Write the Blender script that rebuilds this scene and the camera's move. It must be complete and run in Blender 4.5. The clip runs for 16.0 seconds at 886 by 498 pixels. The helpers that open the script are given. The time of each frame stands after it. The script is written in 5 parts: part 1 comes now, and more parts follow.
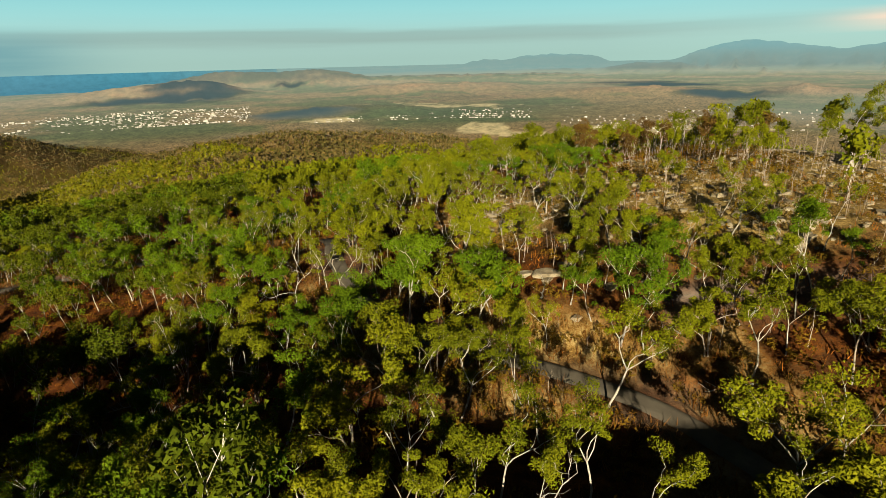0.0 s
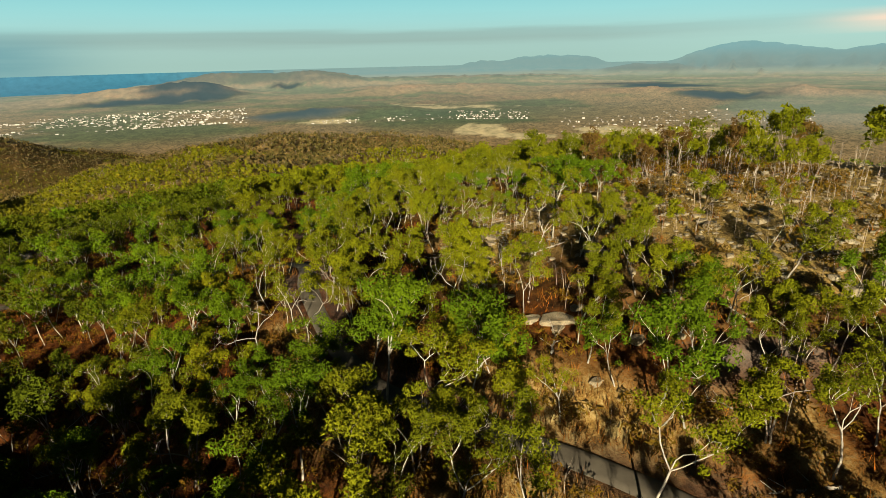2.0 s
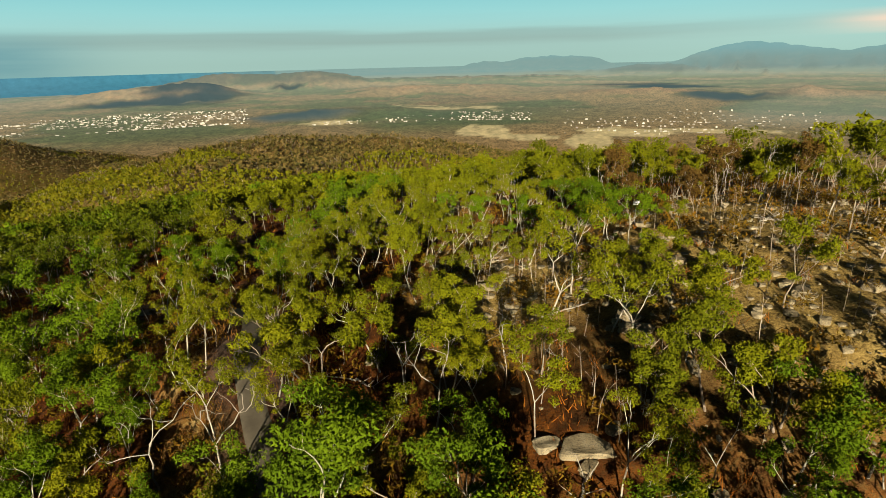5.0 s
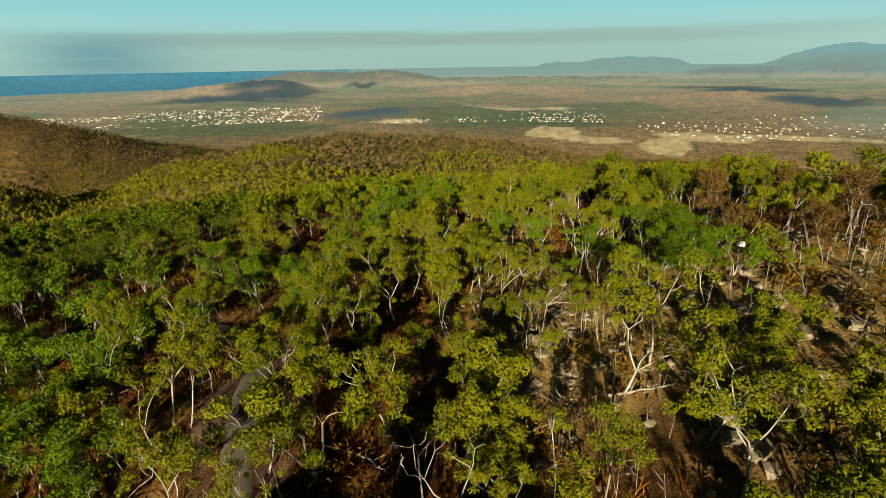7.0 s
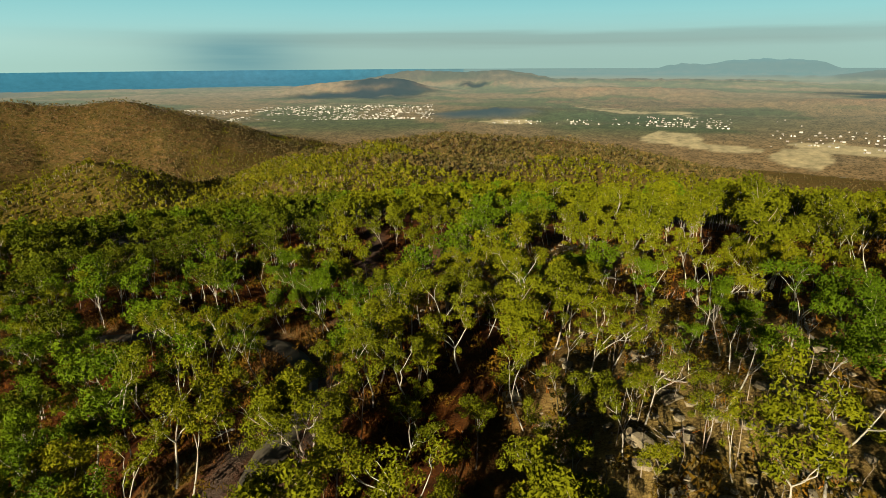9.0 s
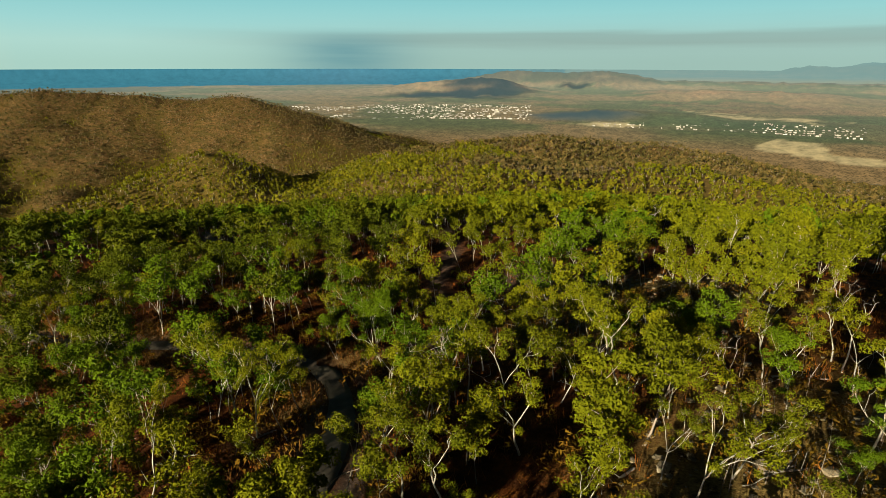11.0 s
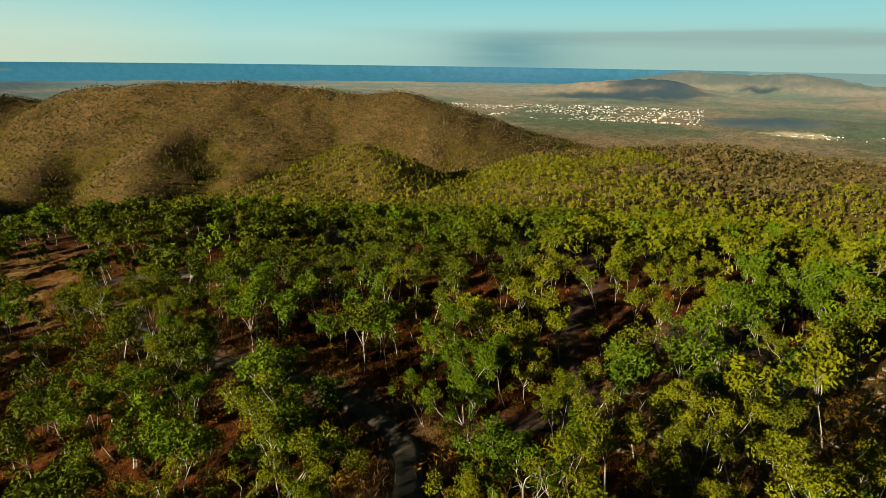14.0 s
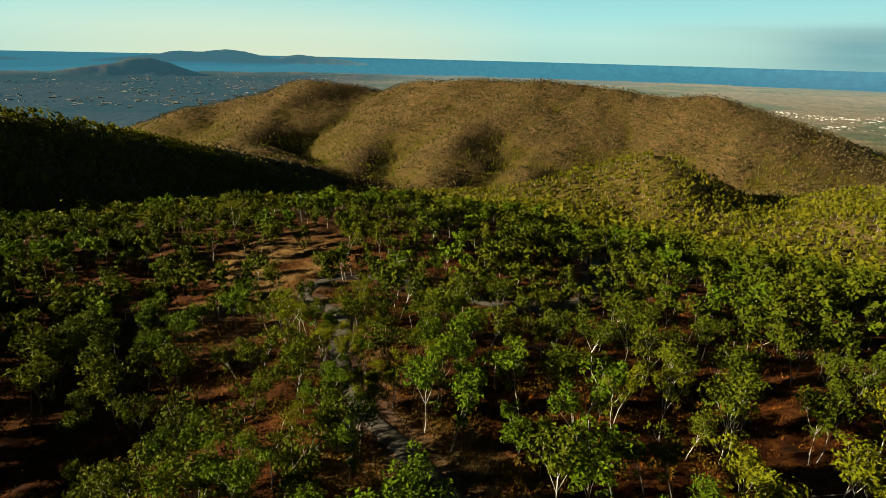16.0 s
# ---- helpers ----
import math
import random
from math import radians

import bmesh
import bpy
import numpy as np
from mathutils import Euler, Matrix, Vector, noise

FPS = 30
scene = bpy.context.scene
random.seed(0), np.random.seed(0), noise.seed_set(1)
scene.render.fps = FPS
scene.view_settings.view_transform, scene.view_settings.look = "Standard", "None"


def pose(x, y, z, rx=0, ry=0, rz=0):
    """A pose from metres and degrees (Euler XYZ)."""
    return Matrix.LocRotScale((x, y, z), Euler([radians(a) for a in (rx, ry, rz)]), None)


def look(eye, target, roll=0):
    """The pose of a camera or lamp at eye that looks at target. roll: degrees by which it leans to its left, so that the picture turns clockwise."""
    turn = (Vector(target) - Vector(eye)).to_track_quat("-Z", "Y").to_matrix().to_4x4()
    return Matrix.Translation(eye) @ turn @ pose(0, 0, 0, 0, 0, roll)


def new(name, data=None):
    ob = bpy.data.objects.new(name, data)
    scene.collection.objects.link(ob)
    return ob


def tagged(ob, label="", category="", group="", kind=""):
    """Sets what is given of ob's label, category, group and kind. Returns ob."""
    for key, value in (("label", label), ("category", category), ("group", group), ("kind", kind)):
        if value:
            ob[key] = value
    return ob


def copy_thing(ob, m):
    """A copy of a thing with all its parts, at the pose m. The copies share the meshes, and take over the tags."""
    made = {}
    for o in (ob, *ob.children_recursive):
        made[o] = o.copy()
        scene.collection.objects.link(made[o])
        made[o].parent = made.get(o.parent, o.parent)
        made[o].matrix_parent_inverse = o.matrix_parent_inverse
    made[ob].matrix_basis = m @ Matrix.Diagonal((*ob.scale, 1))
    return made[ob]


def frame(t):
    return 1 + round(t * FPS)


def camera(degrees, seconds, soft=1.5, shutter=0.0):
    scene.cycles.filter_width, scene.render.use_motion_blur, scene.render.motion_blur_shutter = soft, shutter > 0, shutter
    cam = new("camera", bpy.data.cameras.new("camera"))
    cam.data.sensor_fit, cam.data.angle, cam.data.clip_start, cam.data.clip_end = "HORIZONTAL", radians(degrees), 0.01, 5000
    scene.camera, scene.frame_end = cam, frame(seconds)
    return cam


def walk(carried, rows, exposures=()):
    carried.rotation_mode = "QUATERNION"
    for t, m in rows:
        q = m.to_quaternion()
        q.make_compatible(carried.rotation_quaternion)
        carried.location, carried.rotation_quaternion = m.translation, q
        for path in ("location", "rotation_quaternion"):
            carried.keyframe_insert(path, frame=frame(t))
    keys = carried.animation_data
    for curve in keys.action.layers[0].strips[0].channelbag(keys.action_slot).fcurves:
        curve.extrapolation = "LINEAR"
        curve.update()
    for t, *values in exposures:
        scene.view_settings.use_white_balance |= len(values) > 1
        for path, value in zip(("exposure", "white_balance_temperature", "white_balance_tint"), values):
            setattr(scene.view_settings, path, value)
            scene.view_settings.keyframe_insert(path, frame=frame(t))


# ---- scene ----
cam = camera(77.5, 16.0, soft=0.8)
METRES, EYE, TILT, LEAN, TURN = 125.0, 33.33, -19.1, 1.3, 0.0
ROWS = [
    (0.0, 0.0, 0.0, 0.0, 0.0, 0.0, 0.0),
    (0.5, 0.0027, 0.0247, 0.0089, -0.07, 0.01, 0.04),
    (1.0, 0.0046, 0.0508, 0.0176, -0.15, 0.04, 0.06),
    (1.5, 0.0067, 0.0777, 0.0265, -0.19, 0.05, 0.07),
    (2.0, 0.0085, 0.1049, 0.0351, -0.25, 0.1, 0.08),
    (2.5, 0.0105, 0.1322, 0.044, -0.33, 0.13, 0.07),
    (3.0, 0.0129, 0.16, 0.0532, -0.38, 0.14, 0.11),
    (3.5, 0.0161, 0.1881, 0.0623, -0.42, 0.14, 0.14),
    (4.0, 0.0197, 0.2158, 0.071, -0.44, 0.17, 0.18),
    (6.5, 0.0402, 0.3491, 0.1132, 3.89, 0.12, -1.6),
    (7.0, 0.0429, 0.3753, 0.1217, 6.58, 0.01, -2.71),
    (7.5, 0.045, 0.4017, 0.1301, 9.83, -0.17, -3.99),
    (8.0, 0.0459, 0.4281, 0.1387, 12.6, -0.37, -5.07),
    (8.5, 0.0453, 0.4541, 0.1475, 14.89, -0.61, -5.93),
    (9.0, 0.0434, 0.4796, 0.1558, 17.09, -0.87, -6.76),
    (11.5, 0.0177, 0.5976, 0.1951, 28.89, -2.71, -10.92),
    (12.0, 0.0086, 0.6211, 0.2031, 31.33, -3.21, -11.73),
    (12.5, -0.0014, 0.6437, 0.2108, 33.97, -3.77, -12.53),
    (13.0, -0.012, 0.6657, 0.2183, 36.75, -4.42, -13.34),
    (13.5, -0.0236, 0.6877, 0.2251, 39.46, -5.08, -14.12),
    (14.0, -0.036, 0.7082, 0.232, 42.12, -5.78, -14.83),
    (14.5, -0.054, 0.7353, 0.2401, 45.23, -6.63, -15.57),
    (15.0, -0.0987, 0.788, 0.2562, 54.4, -9.3, -17.62),
    (15.5, -0.1485, 0.8315, 0.2698, 63.22, -12.05, -18.99),
    (16.0, -0.203, 0.8663, 0.2786, 72.63, -15.17, -20.01),
]
walk(cam, [(t, pose(0, 0, EYE, TILT, LEAN, TURN) @ pose(METRES * x, METRES * y, METRES * z, 90 + pitch, roll, yaw)) for t, x, y, z, yaw, pitch, roll in ROWS],
     exposures=[(0.0, 1.93), (4.0, 1.90), (8.0, 1.80), (14.0, 1.83), (15.0, 1.90), (16.0, 2.02)])


# ---------------------------------------------------------------- sun and sky
SUN_AZ, SUN_EL = 184.0, 16.0      # degrees clockwise from +y, degrees up
sun = new("sun", bpy.data.lights.new("sun", "SUN"))
sun.data.energy, sun.data.angle, sun.data.color = 5.0, radians(0.53), (1.0, 0.86, 0.62)
sun.matrix_world = look((0, 0, 400), (-math.sin(radians(SUN_AZ)) * math.cos(radians(SUN_EL)), -math.cos(radians(SUN_AZ)) * math.cos(radians(SUN_EL)), 400 - math.sin(radians(SUN_EL))))

world = bpy.data.worlds.new("evening_sky")
scene.world = world
world.use_nodes = True
wt = world.node_tree
wt.nodes.clear()


def wmath(op, a, b=0.0, c=0.0):
    n = wt.nodes.new("ShaderNodeMath")
    n.operation = op
    for i, v in enumerate((a, b, c)):
        if isinstance(v, (int, float)):
            n.inputs[i].default_value = v
        else:
            wt.links.new(v, n.inputs[i])
    return n.outputs[0]


def wramp(fac, stops):
    n = wt.nodes.new("ShaderNodeValToRGB")
    e = n.color_ramp.elements
    while len(e) < len(stops):
        e.new(0.5)
    for el, (p, c) in zip(e, stops):
        el.position, el.color = p, (*c, 1) if len(c) == 3 else c
    wt.links.new(fac, n.inputs[0])
    return n.outputs[0]


def wmix(fac, a, b):
    n = wt.nodes.new("ShaderNodeMix")
    n.data_type = "RGBA"
    for sock, v in ((n.inputs[0], fac), (n.inputs[6], a), (n.inputs[7], b)):
        if isinstance(v, (int, float)):
            sock.default_value = v
        elif isinstance(v, tuple):
            sock.default_value = (*v, 1)
        else:
            wt.links.new(v, sock)
    return n.outputs[2]


sky = wt.nodes.new("ShaderNodeTexSky")
sky.sky_type, sky.sun_disc = "NISHITA", False
sky.sun_elevation, sky.sun_rotation = radians(SUN_EL), radians(SUN_AZ)
sky.dust_density, sky.ozone_density, sky.altitude = 2.5, 3.0, 400
coord = wt.nodes.new("ShaderNodeTexCoord")
sep = wt.nodes.new("ShaderNodeSeparateXYZ")
wt.links.new(coord.outputs["Generated"], sep.inputs[0])
up = sep.outputs[2]
# hazy air low down, clear deep evening blue overhead
haze = wramp(wmath("MULTIPLY", up, 2.0), [(0.0, (0.34, 0.54, 0.47)), (0.06, (0.36, 0.58, 0.52)), (0.12, (0.29, 0.56, 0.54)), (0.19, (0.22, 0.51, 0.52)), (0.32, (0.045, 0.11, 0.13)), (1.0, (0.006, 0.015, 0.026))])
nish = wt.nodes.new("ShaderNodeVectorMath")
nish.operation = "SCALE"
wt.links.new(sky.outputs[0], nish.inputs[0])
nish.inputs[3].default_value = 0.02
base_sky = wmix(0.88, nish.outputs[0], haze)
# warm glow low in the north-west
west = wmath("MULTIPLY", wmath("MAXIMUM", wmath("MULTIPLY_ADD", sep.outputs[0], -1.0, -0.90), 0.0), 5.0)
base_sky = wmix(wmath("MINIMUM", wmath("MULTIPLY", west, wmath("MAXIMUM", wmath("MULTIPLY_ADD", up, -8.0, 1.0), 0.0)), 1.0), base_sky, (0.58, 0.55, 0.36))
# bush-fire smoke: a thin layer drawn out along the horizon
mapn = wt.nodes.new("ShaderNodeMapping")
mapn.inputs[3].default_value = (2.2, 2.2, 46.0)
wt.links.new(coord.outputs["Generated"], mapn.inputs[0])
puff = wt.nodes.new("ShaderNodeTexNoise")
puff.inputs["Scale"].default_value, puff.inputs["Detail"].default_value = 1.0, 5.0
wt.links.new(mapn.outputs[0], puff.inputs["Vector"])
wave = wmath("MULTIPLY_ADD", puff.outputs[0], 0.026, wmath("ADD", up, -0.026))
band = wramp(wmath("MULTIPLY", wave, 10.0), [(0.0, (0.50, 0.50, 0.50)), (0.08, (0.55, 0.55, 0.55)), (0.20, (0.90, 0.90, 0.90)), (0.31, (0.80, 0.80, 0.80)), (0.39, (0.22, 0.22, 0.22)), (0.60, (0.0, 0.0, 0.0))])
bandv = wt.nodes.new("ShaderNodeSeparateColor")
wt.links.new(band, bandv.inputs[0])
reach = wramp(wmath("MULTIPLY_ADD", sep.outputs[0], 0.5, 0.5), [(0.0, (0, 0, 0)), (0.08, (0.0, 0.0, 0.0)), (0.24, (0.75, 0.75, 0.75)), (0.45, (0.8, 0.8, 0.8)), (0.62, (0.7, 0.7, 0.7)), (0.75, (0.35, 0.35, 0.35)), (0.9, (0.2, 0.2, 0.2))])
reachv = wt.nodes.new("ShaderNodeSeparateColor")
wt.links.new(reach, reachv.inputs[0])
ahead = wmath("GREATER_THAN", sep.outputs[1], 0.0)
smoke = wmath("MULTIPLY", wmath("MULTIPLY", bandv.outputs[0], reachv.outputs[0]), ahead)
with_smoke = wmix(smoke, base_sky, (0.19, 0.262, 0.238))


def toward(azimuth, sharp):
    """1 in that direction (degrees left of +y), falling off to the sides."""
    a_ = radians(azimuth)
    d_ = wmath("ADD", wmath("MULTIPLY", sep.outputs[0], -math.sin(a_)), wmath("MULTIPLY", sep.outputs[1], math.cos(a_)))
    return wmath("POWER", wmath("MAXIMUM", d_, 0.0), sharp)


def low(top):
    return wmath("MINIMUM", wmath("MAXIMUM", wmath("DIVIDE", wmath("SUBTRACT", top, up), top * 0.5), 0.0), 1.0)


# the fire's blue column over the coast, and evening cloud to the south
with_smoke = wmix(wmath("MULTIPLY", wmath("MULTIPLY", toward(37.5, 190), low(0.056)), wmath("MULTIPLY_ADD", puff.outputs[0], 0.9, 0.25)), with_smoke, (0.070, 0.205, 0.245))
cloud = wmath("MULTIPLY", wmath("MULTIPLY", toward(-38, 420), wmath("MAXIMUM", wmath("SUBTRACT", 1.0, wmath("ABSOLUTE", wmath("MULTIPLY_ADD", up, 55.0, -2.1))), 0.0)), puff.outputs[0])
with_smoke = wmix(wmath("MINIMUM", wmath("MULTIPLY", cloud, 4.0), 1.0), with_smoke, (0.66, 0.52, 0.40))
grey_bank = wmath("MULTIPLY", toward(-42, 60), wmath("MAXIMUM", wmath("SUBTRACT", 1.0, wmath("ABSOLUTE", wmath("MULTIPLY_ADD", up, 30.0, -2.3))), 0.0))
with_smoke = wmix(wmath("MINIMUM", wmath("MULTIPLY", grey_bank, 0.8), 0.8), with_smoke, (0.20, 0.36, 0.38))
back = wt.nodes.new("ShaderNodeBackground")
back.inputs[1].default_value = 0.385
wt.links.new(with_smoke, back.inputs[0])
wout = wt.nodes.new("ShaderNodeOutputWorld")
wt.links.new(back.outputs[0], wout.inputs[0])

# ---------------------------------------------------------------- materials


class Mat:
    """A node material with a few short ways to wire it."""

    def __init__(self, name, rough=0.9, spec=0.2):
        self.m = bpy.data.materials.new(name)
        self.m.use_nodes = True
        self.t = self.m.node_tree
        self.b = self.t.nodes["Principled BSDF"]
        self.b.inputs["Roughness"].default_value = rough
        self.b.inputs["Specular IOR Level"].default_value = spec
        self.geo = self.t.nodes.new("ShaderNodeNewGeometry")

    def put(self, sock, v):
        if isinstance(v, (int, float)):
            sock.default_value = v
        elif isinstance(v, tuple):
            sock.default_value = (*v, 1) if len(v) == 3 and sock.type == "RGBA" else v
        else:
            self.t.links.new(v, sock)

    def noise(self, scale, detail=4.0, rough=0.55, vec=None, stretch=None):
        n = self.t.nodes.new("ShaderNodeTexNoise")
        n.inputs["Scale"].default_value, n.inputs["Detail"].default_value, n.inputs["Roughness"].default_value = scale, detail, rough
        v = vec or self.geo.outputs["Position"]
        if stretch:
            mp = self.t.nodes.new("ShaderNodeMapping")
            mp.inputs[3].default_value = stretch
            self.t.links.new(v, mp.inputs[0])
            v = mp.outputs[0]
        self.t.links.new(v, n.inputs["Vector"])
        return n.outputs[0]

    def math(self, op, a, b=0.0):
        n = self.t.nodes.new("ShaderNodeMath")
        n.operation = op
        self.put(n.inputs[0], a), self.put(n.inputs[1], b)
        return n.outputs[0]

    def ramp(self, fac, stops):
        n = self.t.nodes.new("ShaderNodeValToRGB")
        e = n.color_ramp.elements
        while len(e) < len(stops):
            e.new(0.5)
        for el, (p, c) in zip(e, stops):
            el.position, el.color = p, (*c, 1)
        self.put(n.inputs[0], fac)
        return n.outputs[0]

    def mix(self, fac, a, b, mode="MIX"):
        n = self.t.nodes.new("ShaderNodeMix")
        n.data_type, n.blend_type = "RGBA", mode
        self.put(n.inputs[0], fac), self.put(n.inputs[6], a), self.put(n.inputs[7], b)
        return n.outputs[2]

    def attr(self, name):
        n = self.t.nodes.new("ShaderNodeAttribute")
        n.attribute_name = name
        return n

    def rand(self):
        return self.t.nodes.new("ShaderNodeObjectInfo").outputs["Random"]

    def bump(self, h, strength=0.5, distance=0.05):
        n = self.t.nodes.new("ShaderNodeBump")
        n.inputs["Strength"].default_value, n.inputs["Distance"].default_value = strength, distance
        self.t.links.new(h, n.inputs["Height"])
        self.t.links.new(n.outputs[0], self.b.inputs["Normal"])

    def color(self, c):
        self.put(self.b.inputs["Base Color"], c)
        return self


def leaf_material(name, stops):
    """Foliage: each tree has a tone of its own, each leaf a little of its own, and stands of trees differ."""
    m = Mat(name, 0.85, 0.05)
    r = m.math("FRACT", m.math("ADD", m.rand(), m.attr("tone").outputs["Fac"]))
    f = m.math("ADD", m.math("MULTIPLY", r, 0.46), m.math("MULTIPLY", m.geo.outputs["Random Per Island"], 0.26))
    f = m.math("ADD", f, m.math("MULTIPLY", m.ramp(m.noise(0.09, 3), [(0.3, (0, 0, 0)), (0.7, (1, 1, 1))]), 0.28))
    m.color(m.ramp(f, stops))
    tr = m.t.nodes.new("ShaderNodeBsdfTranslucent")
    m.t.links.new(m.b.inputs["Base Color"].links[0].from_socket, tr.inputs[0])
    mx = m.t.nodes.new("ShaderNodeMixShader")
    mx.inputs[0].default_value = 0.18
    m.t.links.new(m.b.outputs[0], mx.inputs[1])
    m.t.links.new(tr.outputs[0], mx.inputs[2])
    m.t.links.new(mx.outputs[0], m.t.nodes["Material Output"].inputs[0])
    return m.m


def bark_material(name, pale, dark):
    m = Mat(name, 0.8, 0.2)
    n = m.noise(1.6, 5, 0.6, stretch=(1, 1, 0.35))
    m.color(m.ramp(n, [(0.30, dark), (0.48, pale), (0.7, tuple(c * 1.1 for c in pale))]))
    m.bump(m.noise(14, 3), 0.4, 0.03)
    return m.m


OLIVE = leaf_material("leaf_olive", [(0.0, (0.0380, 0.0460, 0.0012)), (0.35, (0.0633, 0.0727, 0.0016)), (0.7, (0.0902, 0.0953, 0.0018)), (1.0, (0.1169, 0.1090, 0.0028))])
BRIGHT = leaf_material("leaf_bright", [(0.0, (0.0287, 0.0531, 0.0012)), (0.5, (0.0462, 0.0765, 0.0016)), (1.0, (0.0672, 0.0998, 0.0018))])
SHRUB = leaf_material("leaf_shrub", [(0.0, (0.0447, 0.0287, 0.0025)), (0.5, (0.0731, 0.0441, 0.0030)), (1.0, (0.1066, 0.0504, 0.0043))])
# leaf colour darkened to stand in for shade on the western slope
SHADELEAF = leaf_material("leaf_shaded", [(0.0, (0.0215, 0.0313, 0.0012)), (0.5, (0.0421, 0.0543, 0.0014)), (1.0, (0.0669, 0.0708, 0.0025))])
SPURLEAF = leaf_material("leaf_spur", [(0.0, (0.0392, 0.0465, 0.0020)), (0.5, (0.0749, 0.0764, 0.0028)), (1.0, (0.1179, 0.0942, 0.0055))])
DRYLEAF = leaf_material("leaf_dry", [(0.0, (0.0179, 0.0199, 0.0050)), (0.4, (0.0456, 0.0399, 0.0101)), (0.7, (0.0897, 0.0638, 0.0189)), (1.0, (0.1483, 0.0931, 0.0365))])
SCORCH = leaf_material("leaf_scorched", [(0.0, (0.0385, 0.0231, 0.0054)), (0.5, (0.0616, 0.0350, 0.0077)), (1.0, (0.0770, 0.0539, 0.0098))])
STRAW = leaf_material("dry_grass", [(0.0, (0.0619, 0.0175, 0.0029)), (0.4, (0.1160, 0.0375, 0.0047)), (0.75, (0.1741, 0.0656, 0.0076)), (1.0, (0.2552, 0.1250, 0.0214))])
GOLD = leaf_material("bank_grass", [(0.0, (0.0493, 0.0174, 0.0027)), (0.5, (0.0866, 0.0369, 0.0066)), (1.0, (0.1559, 0.0885, 0.0252))])
BARK = bark_material("bark_white", (0.2067, 0.1877, 0.1523), (0.0707, 0.0544, 0.0408))
BARK_DEAD = bark_material("bark_bleached", (0.1836, 0.1632, 0.1360), (0.0680, 0.0578, 0.0476))
BARK_GREY = bark_material("bark_grey", (0.1496, 0.1224, 0.0952), (0.0408, 0.0323, 0.0247))


def stone_material():
    m = Mat("weathered_stone", 0.9, 0.15)
    n, f = m.noise(0.9, 6, 0.6), m.noise(7, 5, 0.65)
    c = m.ramp(n, [(0.3, (0.0616, 0.0504, 0.0329)), (0.5, (0.1463, 0.1232, 0.0770)), (0.72, (0.2121, 0.1848, 0.1274))])
    c = m.mix(m.math("MULTIPLY", m.rand(), 0.35), c, (0.1540, 0.1155, 0.0616))
    c = m.mix(m.math("MULTIPLY", m.math("GREATER_THAN", f, 0.56), 0.5), c, (0.0350, 0.0329, 0.0287))
    m.color(c)
    m.bump(f, 0.8, 0.06)
    return m.m


STONE = stone_material()


def ground_material():
    """Red-brown soil, leaf litter and dry grass; stony and grey where the cover says so; woodland floor far off."""
    m = Mat("hill_ground", 0.95, 0.05)
    big, mid, fine = m.noise(0.045, 4), m.noise(0.5, 5, 0.6), m.noise(4.0, 4, 0.7)
    soil = m.ramp(mid, [(0.28, (0.0098, 0.0042, 0.0015)), (0.44, (0.0383, 0.0114, 0.0024)), (0.57, (0.0741, 0.0235, 0.0035)), (0.74, (0.1168, 0.0436, 0.0065))])
    soil = m.mix(m.math("MULTIPLY", m.math("GREATER_THAN", fine, 0.54), 0.6), soil, (0.0154, 0.0098, 0.0050))
    stony = m.ramp(m.math("ADD", m.math("MULTIPLY", mid, 0.5), m.math("MULTIPLY", fine, 0.5)), [(0.36, (0.0385, 0.0253, 0.0095)), (0.47, (0.1283, 0.0893, 0.0285)), (0.57, (0.2124, 0.1512, 0.0482)), (0.70, (0.3210, 0.2345, 0.0884))])
    grey = m.ramp(mid, [(0.3, (0.0427, 0.0385, 0.0329)), (0.6, (0.1043, 0.0966, 0.0812)), (0.8, (0.1463, 0.1386, 0.1197))])
    wood = m.ramp(m.noise(0.16, 5, 0.65), [(0.30, (0.0264, 0.0193, 0.0067)), (0.46, (0.0709, 0.0435, 0.0150)), (0.6, (0.1101, 0.0665, 0.0248)), (0.8, (0.1488, 0.0931, 0.0372))])
    wood = m.mix(m.math("MULTIPLY", m.ramp(big, [(0.45, (0, 0, 0)), (0.6, (1, 1, 1))]), 0.55), wood, (0.0329, 0.0336, 0.0077))
    dots = m.t.nodes.new("ShaderNodeTexVoronoi")
    dots.inputs["Scale"].default_value = 0.11
    m.t.links.new(m.geo.outputs["Position"], dots.inputs["Vector"])
    wood = m.mix(m.math("MULTIPLY", m.math("LESS_THAN", dots.outputs["Distance"], 0.28), 0.5), wood, (0.0182, 0.0196, 0.0054))
    grow = m.attr("growth")
    wood = m.mix(m.math("MULTIPLY", grow.outputs["Fac"], 0.8), wood, m.ramp(mid, [(0.3, (0.0199, 0.0199, 0.0038)), (0.5, (0.0519, 0.0426, 0.0066)), (0.7, (0.1396, 0.0825, 0.0146))]))
    straw = m.ramp(m.math("ADD", m.math("MULTIPLY", mid, 0.6), m.math("MULTIPLY", fine, 0.4)), [(0.35, (0.0501, 0.0267, 0.0065)), (0.47, (0.1289, 0.0768, 0.0195)), (0.62, (0.2220, 0.1686, 0.0684))])
    a = m.attr("cover")
    s = m.t.nodes.new("ShaderNodeSeparateColor")
    m.t.links.new(a.outputs[0], s.inputs[0])
    c = m.mix(s.outputs[0], soil, stony)
    c = m.mix(s.outputs[1], c, grey)
    c = m.mix(s.outputs[2], c, wood)
    c = m.mix(a.outputs["Alpha"], c, straw)
    m.color(c)
    m.bump(m.math("ADD", m.math("MULTIPLY", mid, 0.6), m.math("MULTIPLY", fine, 0.4)), 0.9, 0.25)
    return m.m


